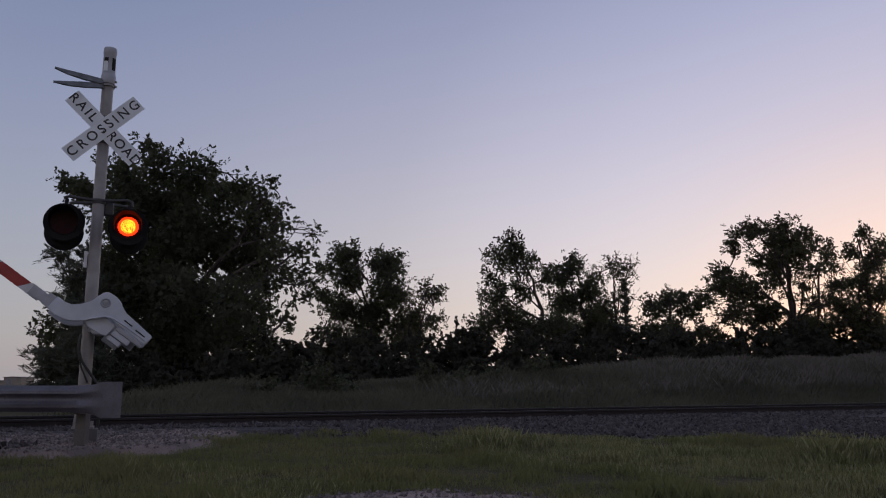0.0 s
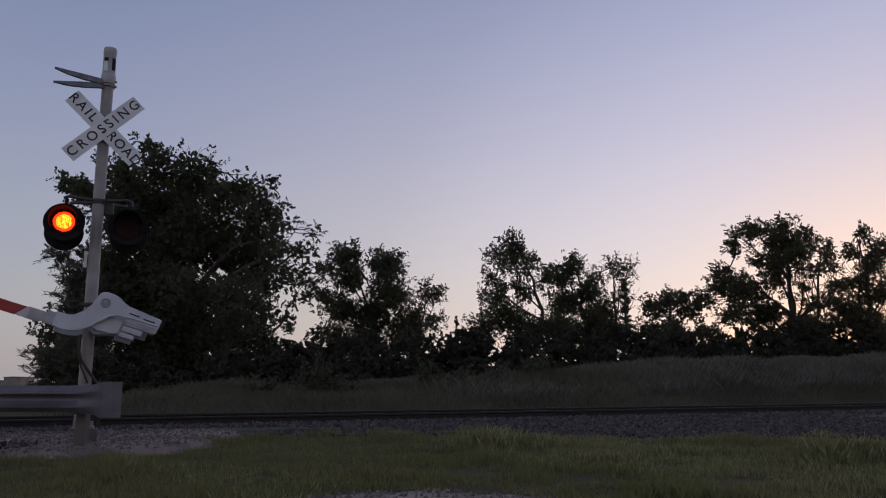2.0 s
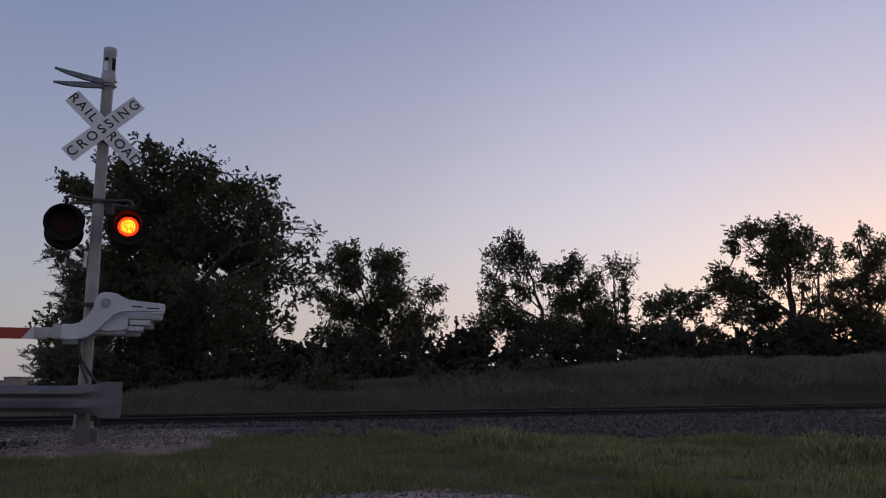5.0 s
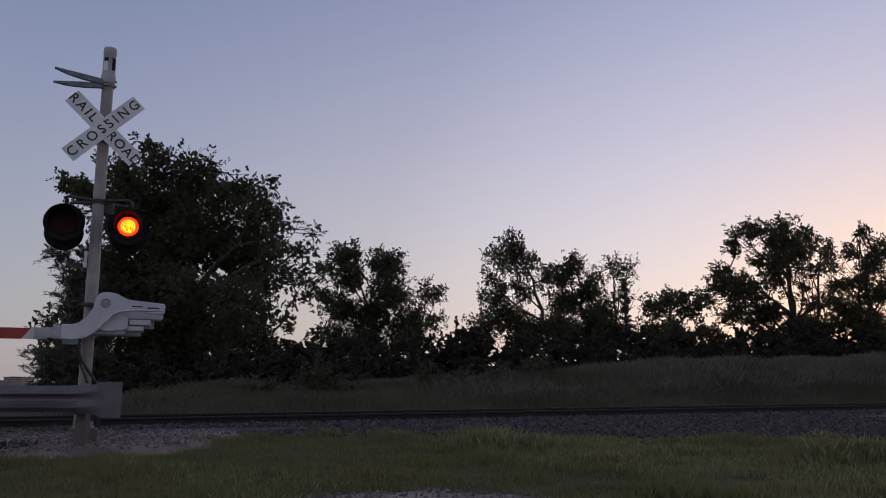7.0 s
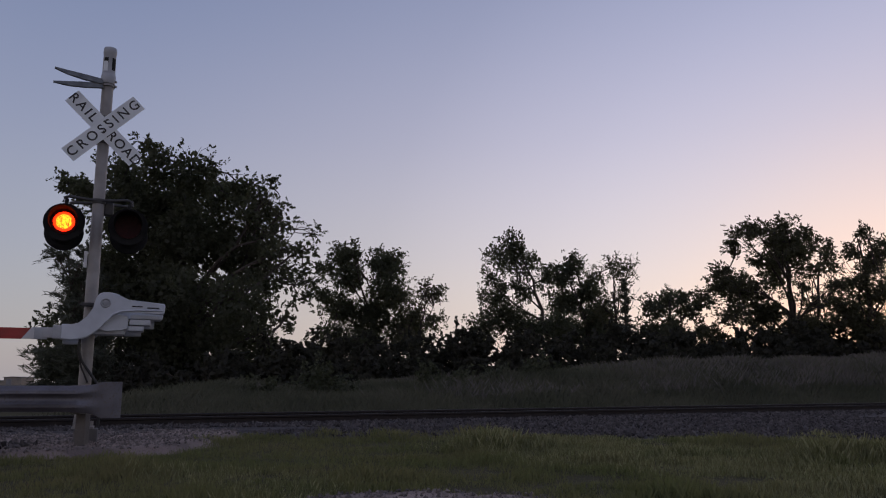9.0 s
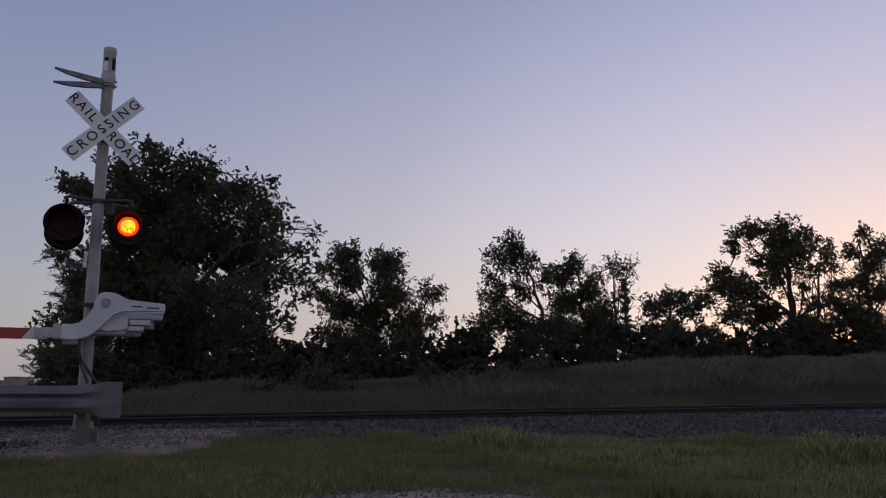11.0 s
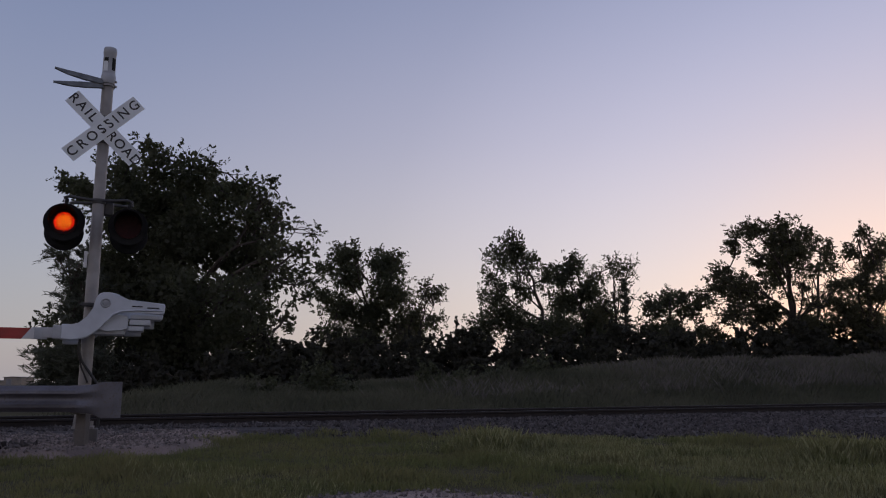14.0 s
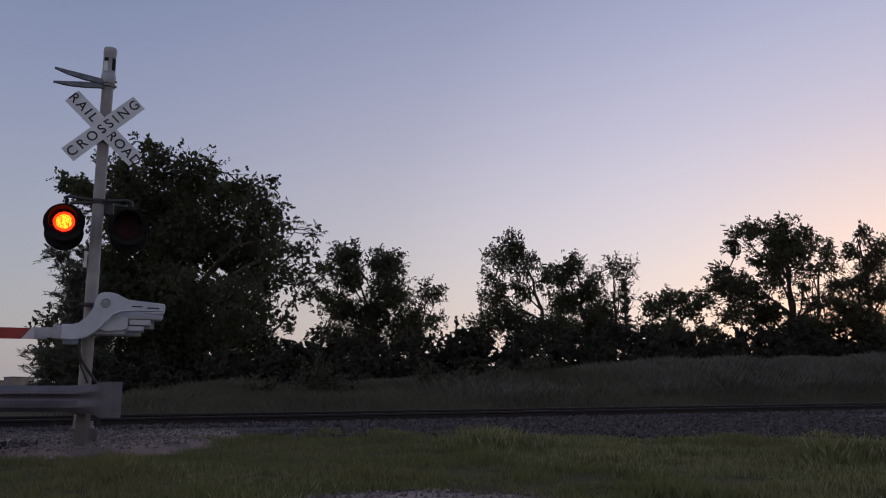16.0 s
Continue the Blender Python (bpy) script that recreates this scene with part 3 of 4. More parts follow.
LEFT_LEDS, RIGHT_LEDS, GATE = build_signal()


# ---- guardrail ----
def build_guardrail():
    rail = thing("guardrail", pose(-4.30, 9.30, 0.0, 0, 0, -1.0), "weathered galvanised w-beam guardrail on timber posts", "guardrail")
    prof = [(0.0, -0.155), (-0.022, -0.148), (-0.030, -0.13), (-0.075, -0.098), (-0.080, -0.062), (-0.028, -0.030), (-0.018, 0.0), (-0.028, 0.030), (-0.080, 0.062), (-0.075, 0.098), (-0.030, 0.13), (-0.022, 0.148), (0.0, 0.155)]
    bm = bmesh.new()
    rows = []
    for x in (-9.0, -4.5, -1.5, -0.55, 0.02):
        rows.append([[bm.verts.new((x, y + d, 0.61 + z)) for y, z in prof] for d in (0.0, 0.004)])
    for a, b in zip(rows, rows[1:]):
        for side in (0, 1):
            for k in range(len(prof) - 1):
                bm.faces.new((a[side][k], b[side][k], b[side][k + 1], a[side][k + 1]))
    part("beam", bm, M_GALV, rail, "corrugated galvanised steel beam", None, True)
    # flattened, flared end
    bm = bmesh.new()
    rows = []
    for x, k, flare, curl in ((0.0, 1.0, 1.0, -0.006), (0.12, 0.45, 1.06, -0.012), (0.19, 0.15, 1.12, -0.01), (0.27, 0.04, 1.34, -0.004), (0.36, 0.03, 1.36, 0.0), (0.44, 0.02, 1.36, 0.05), (0.47, 0.02, 1.36, 0.10)):
        rows.append([[bm.verts.new((x, y * k + curl - 0.012 + d, 0.61 - 0.03 * (flare - 1) + z * flare)) for y, z in prof] for d in (0.0, 0.005)])
    for a, b in zip(rows, rows[1:]):
        for side in (0, 1):
            for k in range(len(prof) - 1):
                bm.faces.new((a[side][k], b[side][k], b[side][k + 1], a[side][k + 1]))
    part("end_shoe", bm, M_GALV, rail, "flared steel end shoe", None, True)
    for k in range(4):
        bm = bmesh.new()
        box(bm, 0, 0, 0.36, 0.12, 0.13, 0.82, 0.012)
        post = part("post", bm, M_POST, rail, "weathered timber post", pose(-0.045 - 1.9 * k, 0.24, 0))
        bm = bmesh.new()
        box(bm, 0, -0.145, 0.60, 0.11, 0.15, 0.34, 0.01)
        part("blockout", bm, M_POST, post, "timber spacer block")
    for k in range(10):
        bm = bmesh.new()
        lathe(bm, [(0.0, 0.012), (0.012, 0.010), (0.017, 0.0)], 8, pose(-0.12 - 0.1 * (k // 2) - (1.5 if k > 5 else 0), -0.035, 0.61 + (0.045 if k % 2 else -0.045) * 0 + (0.11 if k % 2 else -0.11), 90))
        part("bolt", bm, M_GALV, rail)


build_guardrail()


# ---- far sheds ----
def build_shed(x, y, w, d, hgt, ridge):
    shed = thing("shed", pose(x, y, 0), "low beige metal shed far across the field", "shed", "sheds on the horizon")
    bm = bmesh.new()
    box(bm, 0, 0, hgt / 2 - 0.3, w, d, hgt + 0.6)
    part("wall", bm, M_SHED, shed)
    bm = bmesh.new()
    plate(bm, [(-w / 2 - 0.3, hgt), (0, hgt + ridge), (w / 2 + 0.3, hgt), (w / 2 + 0.3, hgt + 0.15), (0, hgt + ridge + 0.15), (-w / 2 - 0.3, hgt + 0.15)], -d / 2 - 0.3, d / 2 + 0.3, 0)
    part("roof", bm, M_SHED_ROOF, shed)
    bm = bmesh.new()
    box(bm, -w * 0.2, -d / 2 - 0.03, hgt * 0.4, w * 0.3, 0.08, hgt * 0.8)
    part("door", bm, M_SHED_ROOF, shed, "grey sliding door")


build_shed(-135.0, 250, 5.4, 8, 2.4, 0.15)
build_shed(-143.0, 252, 10, 9, 1.35, 0.1)


# ---- trees ----
def leaves_at(centres, along, size, rng, broad=0.28):
    """Lozenge leaves at the centres, turned at random about their own way."""
    n = len(centres)
    a = along + rng.normal(0, 0.75 if broad > 0.2 else 0.35, (n, 3))
    a /= np.linalg.norm(a, axis=1, keepdims=True)
    b = np.cross(a, rng.normal(0, 1, (n, 3)))
    b /= np.linalg.norm(b, axis=1, keepdims=True) + 1e-9
    s = 1.07 * size * rng.uniform(0.6, 1.3, (n, 1))
    co = np.stack([centres - a * s * 0.5, centres + b * s * broad, centres + a * s * 0.5, centres - b * s * broad], axis=1)
    return co.reshape(-1, 3)


def sprays(clumps, rng, leaf, per_m2, droop=0.15, reach=1.0, flat=0.85, spread=0.12, thin=None, broad=0.28, drift=(0, 0, 0)):
    """Leafy twigs in tufts that fill the clumps (centre, radius), thicker to the outside."""
    out = []
    for c, r in clumps:
        n = max(3, int(per_m2 * r * r * (1.0 if thin is None or r < 0.5 else 1.0 - 0.62 * ease(thin[0], thin[1], c[0]))))
        tufts = max(2, int(n / 4.5))
        out_way = rng.normal(0, 1, (tufts, 3))
        out_way /= np.linalg.norm(out_way, axis=1, keepdims=True)
        rad = r * rng.uniform(0.02, 1.0, (tufts, 1)) ** 0.45 * (0.88 + 0.14 * rng.normal(0, 1, (tufts, 1)))
        heart = np.array(c) + out_way * rad * np.array((1, 1, flat))
        pick = rng.integers(0, tufts, n)
        d = out_way[pick]
        start = heart[pick] + rng.normal(0, 0.10 + 0.05 * r, (n, 3))
        way = 0.8 * d + rng.normal(0, 0.6, (n, 3)) + np.array((0, 0, 0.3 - droop)) + np.array(drift)
        way /= np.linalg.norm(way, axis=1, keepdims=True)
        length = reach * (0.25 + 0.85 * rng.random((n, 1)) ** 2.6) * min(1.0, 0.45 + 0.35 * r)
        k = 18
        t = rng.uniform(0, 1, (n, k, 1))
        pts = start[:, None, :] + way[:, None, :] * length[:, None, :] * t + rng.normal(0, 1, (n, k, 3)) * spread * length[:, None, :] * (0.4 + 0.6 * (1 - t))
        pts[..., 2] -= droop * (t[..., 0] ** 2) * length[:, None, 0]
        out.append(leaves_at(pts.reshape(-1, 3), np.repeat(way, k, axis=0), leaf, rng, broad))
    return np.concatenate(out)


def cores(clumps, rng, leaf, per_m2, thin=None):
    """Larger shaded leaves deep inside the clumps, which close the crown."""
    out = [np.zeros((0, 3))]
    for c, r in clumps:
        if r < 0.6:
            continue
        n = int(per_m2 * r * r * (1.0 if thin is None else 1.0 - 0.8 * ease(thin[0], thin[1], c[0])))
        d = rng.normal(0, 1, (n, 3))
        d /= np.linalg.norm(d, axis=1, keepdims=True)
        pts = np.array(c) + d * r * 0.72 * rng.uniform(0, 1, (n, 1)) ** 0.4
        out.append(leaves_at(pts, d, leaf, rng, 0.42))
    return np.concatenate(out)


def limb(bm, a, b, ra, rb, rng, sag=0.08, steps=5, sides=6):
    a, b = np.array(a, float), np.array(b, float)
    ln = np.linalg.norm(b - a)
    bend = rng.normal(0, sag * ln, 3)
    pts, rad = [], []
    for k in range(steps + 1):
        t = k / steps
        p = a + (b - a) * t + bend * math.sin(math.pi * t) + (rng.normal(0, 0.012 * ln, 3) if 0 < k < steps else 0)
        p[2] += 0.10 * ln * math.sin(math.pi * t) * 0.5
        pts.append(tuple(p))
        rad.append(ra + (rb - ra) * t ** 0.8)
    tube(bm, pts, rad, sides)
    return pts


def tree(x, y, clumps, height, seed, label, leaf=0.17, per_m2=60, mat=None, trunk_r=0.28, lean=0.0, deep=1.0, droop=0.15, bare=0, name="tree", fork=0.35, leaders=6, thin=None, broad=0.28, drift=(0, 0, 0), reach=0.8, core=150, group="line of trees behind the track"):
    """A tapered trunk with limbs to each clump of the crown, and twigs full of leaves."""
    rng = np.random.default_rng(seed)
    z0 = ground_z(x, y) - 0.15
    root = thing(name, pose(x, y, z0), label, "tree", group)
    # the crown is as deep as it is wide: clumps lie before and behind the trunk
    full = []
    wide = max(abs(c[0]) for c in clumps) + 0.5
    for dx, z, r in clumps:
        room = deep * 0.55 * math.sqrt(max(wide * wide - dx * dx, 0.3))
        dy = rng.uniform(-room, room)
        full.append(((dx, dy, z - z0), r))
        full.append(((dx * 0.9 + rng.normal(0, 0.2), -dy * 0.8, (z - z0) * 0.97), r * 0.8))
    mid = np.array((0.0, 0.0, height * 0.45))
    for (c, r) in full[::2]:
        out = np.array(c) - mid
        out /= np.linalg.norm(out) + 1e-6
        for j in range(leaders):
            d = out + rng.normal(0, 0.5, 3)
            d /= np.linalg.norm(d)
            q = np.array(c) + d * r * rng.uniform(0.85, 1.12)
            full.append((tuple(q), rng.uniform(0.12, 0.40)))
    wood = bmesh.new()
    top = (lean, 0.0, height * 0.86)
    stem = limb(wood, (0, 0, -0.2), top, trunk_r, trunk_r * 0.18, rng, 0.025, 9, 10)
    ends = []
    for i, ((cx, cy, cz), r) in enumerate(full):
        if i >= 2 * len(clumps):
            near = min(ends, key=lambda e: (e[0] - cx) ** 2 + (e[1] - cy) ** 2 + (e[2] - cz) ** 2)
            limb(wood, near, (cx, cy, cz), 0.025, 0.008, rng, 0.1, 3, 4)
            continue
        if i % 2:
            limb(wood, ends[-1], (cx, cy, cz), 0.035, 0.012, rng, 0.1, 4, 5)
            continue
        zs = min(max(cz * rng.uniform(fork, fork + 0.3), 0.7), height * 0.8)
        k = min(range(len(stem)), key=lambda q: abs(stem[q][2] - zs))
        if ends and rng.random() < 0.55:
            start = min(ends, key=lambda e: (e[0] - cx) ** 2 + (e[1] - cy) ** 2 + (e[2] - cz) ** 2 + (4 if e[2] > cz else 0))
            ra = 0.06 if r > 0.6 else 0.035
        else:
            start, ra = stem[k], trunk_r * (0.42 - 0.25 * stem[k][2] / height)
        arm = limb(wood, start, (cx, cy, cz), ra, 0.025 if r > 0.6 else 0.012, rng, 0.09)
        ends.append(arm[-1])
        for j in range(5):
            d = rng.normal(0, 1, 3)
            d[2] = abs(d[2]) * 0.6
            d *= r * 0.95 / np.linalg.norm(d)
            limb(wood, arm[3 + j % 2], (cx + d[0], cy + d[1], cz + d[2]), 0.026, 0.007, rng, 0.1, 3, 4)
        for j in range(bare):
            d = rng.normal(0, 1, 3)
            d[2] = abs(d[2]) + 0.3
            d *= r * 1.6 / np.linalg.norm(d)
            limb(wood, arm[4], (cx + d[0], cy + d[1], cz + d[2]), 0.018, 0.005, rng, 0.15, 4, 4)
    part("trunk", wood, M_BARK, root, "grey-brown trunk and limbs", None, True)
    foliage = [sprays(full, rng, leaf, per_m2, droop, thin=thin, broad=broad, drift=drift, reach=reach), cores(full[:2 * len(clumps)], rng, 0.24, core, thin)]
    crown = new("crown", quads("crown", np.concatenate(foliage), mat or M_LEAF))
    crown.parent = root
    return root


def conifer(x, y, height, width, seed, label, leaf=0.12, base=0.3):
    """A narrow cedar: short whorled boughs, shorter to the top."""
    rng = np.random.default_rng(seed)
    z0 = ground_z(x, y) - 0.1
    root = thing("conifer", pose(x, y, z0), label, "tree", "line of trees behind the track")
    wood = bmesh.new()
    limb(wood, (0, 0, -0.1), (0, 0, height), 0.14, 0.012, rng, 0.01, 8, 8)
    pts, ways = [], []
    for k in range(int(height * 16)):
        t = rng.uniform(0.03, 1) ** 0.9
        z = base + (height - base) * t
        ln = width * (1 - t) ** 0.85 * rng.uniform(0.6, 1.15) + 0.08
        a = rng.uniform(0, 6.28)
        d = np.array((math.cos(a), math.sin(a), 0.28 - 0.35 * (1 - t)))
        tube(wood, [(0, 0, z), tuple(np.array((0, 0, z)) + d * ln * 0.95)], [0.018, 0.006], 4)
        m = int(34 + 70 * ln)
        u = rng.uniform(0.1, 1, (m, 1))
        pts.append(np.array((0, 0, z)) + d * ln * u + rng.normal(0, 0.10, (m, 3)) * (1.2 - u) * min(ln + 0.3, 1))
        ways.append(np.repeat(d[None, :], m, 0))
    part("trunk", wood, M_BARK, root, "slender trunk and boughs", None, True)
    crown = new("crown", quads("crown", leaves_at(np.concatenate(pts), np.concatenate(ways), leaf, rng), M_NEEDLE))
    crown.parent = root
    return root


def build_trees():
    tree(-12.47, 38, [(-6.9, 10.9, 0.6), (-6.2, 10.6, 0.8), (-5.4, 10.3, 0.85), (-3.5, 10.9, 1.2), (-1.4, 11.1, 1.25), (-1.6, 11.8, 0.6), (-0.5, 11.5, 0.65), (0.6, 11.2, 0.6), (0.6, 10.6, 1.5), (1.6, 10.9, 0.6), (2.4, 10.4, 0.8), (3.4, 9.9, 0.8), (4.15, 10.1, 0.4), (3.0, 9.2, 1.2), (4.2, 8.9, 0.6), (-3.1, 8.7, 2.2), (-0.1, 8.3, 2.3), (2.6, 7.4, 2.1), (4.7, 7.9, 0.8), (5.75, 8.3, 0.25), (5.9, 6.9, 0.7),
                      (4.6, 7.0, 1.2), (4.0, 5.9, 1.3), (5.4, 5.9, 0.7), (-4.3, 6.5, 1.8), (-1.5, 6.8, 2.2), (-4.6, 4.6, 1.7), (-2.7, 5.3, 2.4), (0.4, 4.8, 2.4), (3.3, 4.4, 1.8), (5.6, 4.8, 0.5), (4.6, 3.9, 0.6), (-3.9, 2.8, 2.2), (-0.9, 2.6, 2.5), (2.2, 2.6, 2.1), (4.3, 2.2, 1.0), (-1.6, 9.9, 1.5), (-3.5, 10.0, 1.2)],
         12.0, 21, "large dark broad-leaved tree with a dense rounded crown", 0.125, 90, None, 0.42, -0.6, thin=(0.8, 5.4), leaders=3, core=190)
    tree(-15.75, 33, [(-0.7, 6.0, 0.35), (0.3, 5.6, 0.5), (0.5, 4.6, 0.8), (-0.3, 4.9, 0.3), (0.2, 3.6, 0.7), (0.6, 2.9, 1.1), (0.8, 1.7, 1.2), (-0.2, 1.6, 0.9), (-0.6, 1.0, 0.65), (0.4, 0.8, 1.0)],
         6.2, 22, "small feathery dark tree beside the large one", 0.30, 95, M_NEEDLE, 0.16, 0.2, droop=0.1, leaders=4, broad=0.05, drift=(-0.55, -0.2, 0.15), reach=1.3, core=90)
    tree(-4.73, 55, [(-2.6, 9.9, 0.9), (-1.5, 9.6, 0.85), (-3.6, 8.9, 0.7), (-2.2, 8.3, 1.4), (0.2, 9.3, 1.3), (1.1, 9.0, 1.2), (0.9, 7.1, 1.7), (-2.6, 6.1, 1.5), (-3.9, 6.9, 0.7), (-0.6, 5.5, 1.8), (-3.0, 4.0, 1.2), (2.2, 4.5, 1.9), (-1.0, 3.5, 1.9)],
         9.8, 23, "dark broad-leaved tree with a full uneven crown", 0.105, 125, None, 0.28, 0.2)
    tree(-2.33, 52, [(1.2, 6.8, 0.95), (1.9, 6.6, 0.7), (0.5, 5.4, 1.0), (1.6, 4.8, 0.9), (-0.1, 3.7, 1.4)],
         6.6, 24, "thin leaning tree with a sparse open crown", 0.095, 75, M_LEAF_DRY, 0.13, 1.3, core=40)
    bend_lean = tree(8.19, 55, [(-3.4, 10.3, 1.0), (-2.7, 9.8, 0.7), (-4.2, 9.4, 1.0), (-2.1, 9.2, 0.9), (-4.7, 7.9, 0.8), (-4.5, 6.9, 0.9), (-2.5, 7.1, 0.8), (-1.1, 7.9, 0.7), (-3.9, 5.5, 1.7), (-5.5, 4.5, 1.3), (-2.3, 4.5, 1.7), (-0.1, 4.7, 1.6)],
         10.6, 25, "tall tree leaning over with an open tufted crown", 0.105, 120, None, 0.26, -2.6, core=80)
    tree(10.94, 58, [(-1.0, 9.5, 1.0), (-2.3, 8.6, 1.1), (-1.8, 6.8, 1.5), (0.0, 7.6, 1.2), (0.7, 5.7, 1.7), (-1.8, 4.4, 1.8), (0.7, 4.0, 1.8)],
         9.4, 26, "dark upright broad-leaved tree in a thicket", 0.105, 125, None, 0.24, -0.8)
    tree(11.53, 53, [(0.3, 8.7, 0.9), (1.1, 8.2, 0.85), (-0.8, 8.0, 0.8), (0.8, 6.7, 0.8), (-0.5, 5.7, 1.2), (0.5, 4.5, 1.3)],
         8.2, 27, "thin half-bare tree with wispy twigs", 0.085, 75, M_LEAF_DRY, 0.18, 0.2, bare=4, core=30)
    bend_low = tree(15.26, 52, [(0.4, 6.4, 1.0), (-0.9, 5.7, 0.95), (1.2, 5.6, 0.9), (0.1, 4.1, 1.5), (-1.5, 4.3, 0.8), (2.3, 5.9, 0.5), (2.4, 4.1, 0.8)],
         6.2, 28, "low rounded tree with loose outer twigs", 0.105, 115, None, 0.2, 0.2)
    bend_tall = tree(21.64, 48, [(-2.8, 9.7, 0.75), (-2.2, 10.2, 0.6), (-3.7, 9.6, 0.4), (-3.4, 9.0, 0.45), (-1.3, 9.9, 0.65), (-0.2, 10.5, 0.55), (0.6, 9.9, 0.9), (0.7, 9.1, 1.05), (0.1, 8.5, 1.15), (-1.1, 8.9, 0.9), (0.6, 7.7, 0.95), (-4.0, 7.5, 0.65), (-2.9, 7.3, 0.65), (-5.1, 6.2, 0.55), (-4.5, 6.7, 0.8), (-3.3, 6.4, 1.1), (-1.8, 6.9, 0.8), (-2.2, 5.0, 1.3), (-3.9, 4.9, 0.9), (1.5, 6.4, 0.6), (1.9, 5.3, 0.7), (-1.4, 7.9, 0.65), (-0.8, 6.3, 0.65), (-0.9, 5.3, 0.8), (-0.4, 7.3, 0.55), (-1.9, 8.9, 0.5), (0.6, 4.0, 1.2)],
         10.2, 29, "tall wind-bent tree with separate leafy tufts", 0.125, 120, M_LEAF_DRY, 0.26, -0.1, droop=0.1, broad=0.17, drift=(-0.8, 0, 0.1), core=110)
    bend_thin = tree(26.18, 54, [(0.6, 10.7, 0.6), (1.3, 10.2, 0.6), (0.1, 10.1, 0.5), (0.4, 9.1, 0.7), (1.6, 8.9, 0.7), (-0.7, 7.5, 0.6), (-0.2, 6.3, 0.8), (1.3, 6.5, 1.0), (0.0, 4.7, 1.3), (1.8, 7.5, 0.7), (-1.1, 5.0, 0.9)],
         9.8, 31, "thin-crowned tree standing against the evening glow", 0.115, 95, M_LEAF_DRY, 0.18, 0.6, droop=0.1, broad=0.17, drift=(-0.5, 0, 0.1), core=70)
    bend_slim = tree(25.46, 46, [(-0.5, 9.55, 0.26), (-0.45, 9.1, 0.40), (-0.4, 8.6, 0.6), (0.1, 7.8, 0.85), (0.8, 8.3, 0.7), (-0.6, 6.8, 0.85), (0.6, 6.0, 1.2), (-1.4, 4.7, 1.0), (1.8, 6.7, 1.4), (0.2, 3.7, 1.5), (2.4, 9.1, 1.1)],
         9.2, 30, "slender pointed tree at the end of the row", 0.125, 110, M_LEAF_DRY, 0.2, -0.4, droop=0.1, broad=0.17, drift=(-0.4, 0, 0.3), core=110)
    conifer(0.90, 52, 4.6, 0.85, 41, "small narrow dark cedar")
    conifer(11.8, 50, 6.4, 0.9, 42, "narrow pointed dark cedar in the thicket")
    return bend_tall, bend_thin, bend_slim, bend_lean, bend_low


SWAYING = build_trees()


def shrub(x, y, w, hgt, seed, mat, label="dense shrub under the trees, leaf colour darkened for shade", group="shrubs under the trees", name="shrub", leaf=0.24, per_m2=36, skirt=5):
    rng = np.random.default_rng(seed)
    z0 = ground_z(x, y) - 0.1
    root = thing(name, pose(x, y, z0), label, name, group)
    wood = bmesh.new()
    clumps = []
    for k in range(6):
        c = (rng.uniform(-0.5, 0.5) * w, rng.uniform(-0.4, 0.4) * w, hgt * rng.uniform(0.3, 0.72))
        clumps.append((c, w * rng.uniform(0.22, 0.34)))
        limb(wood, (rng.normal(0, 0.1), rng.normal(0, 0.1), 0), c, 0.05, 0.012, rng, 0.1, 4, 5)
    for k in range(skirt):
        clumps.append(((rng.uniform(-0.6, 0.6) * w, rng.uniform(-0.3, 0.3) * w, rng.uniform(0.25, 0.7)), rng.uniform(0.5, 0.65)))
    part("stem", wood, M_BARK, root, "thin brown stems", None, True)
    crown = new("crown", quads("crown", sprays(clumps, rng, leaf, per_m2, 0.1), mat))
    crown.parent = root


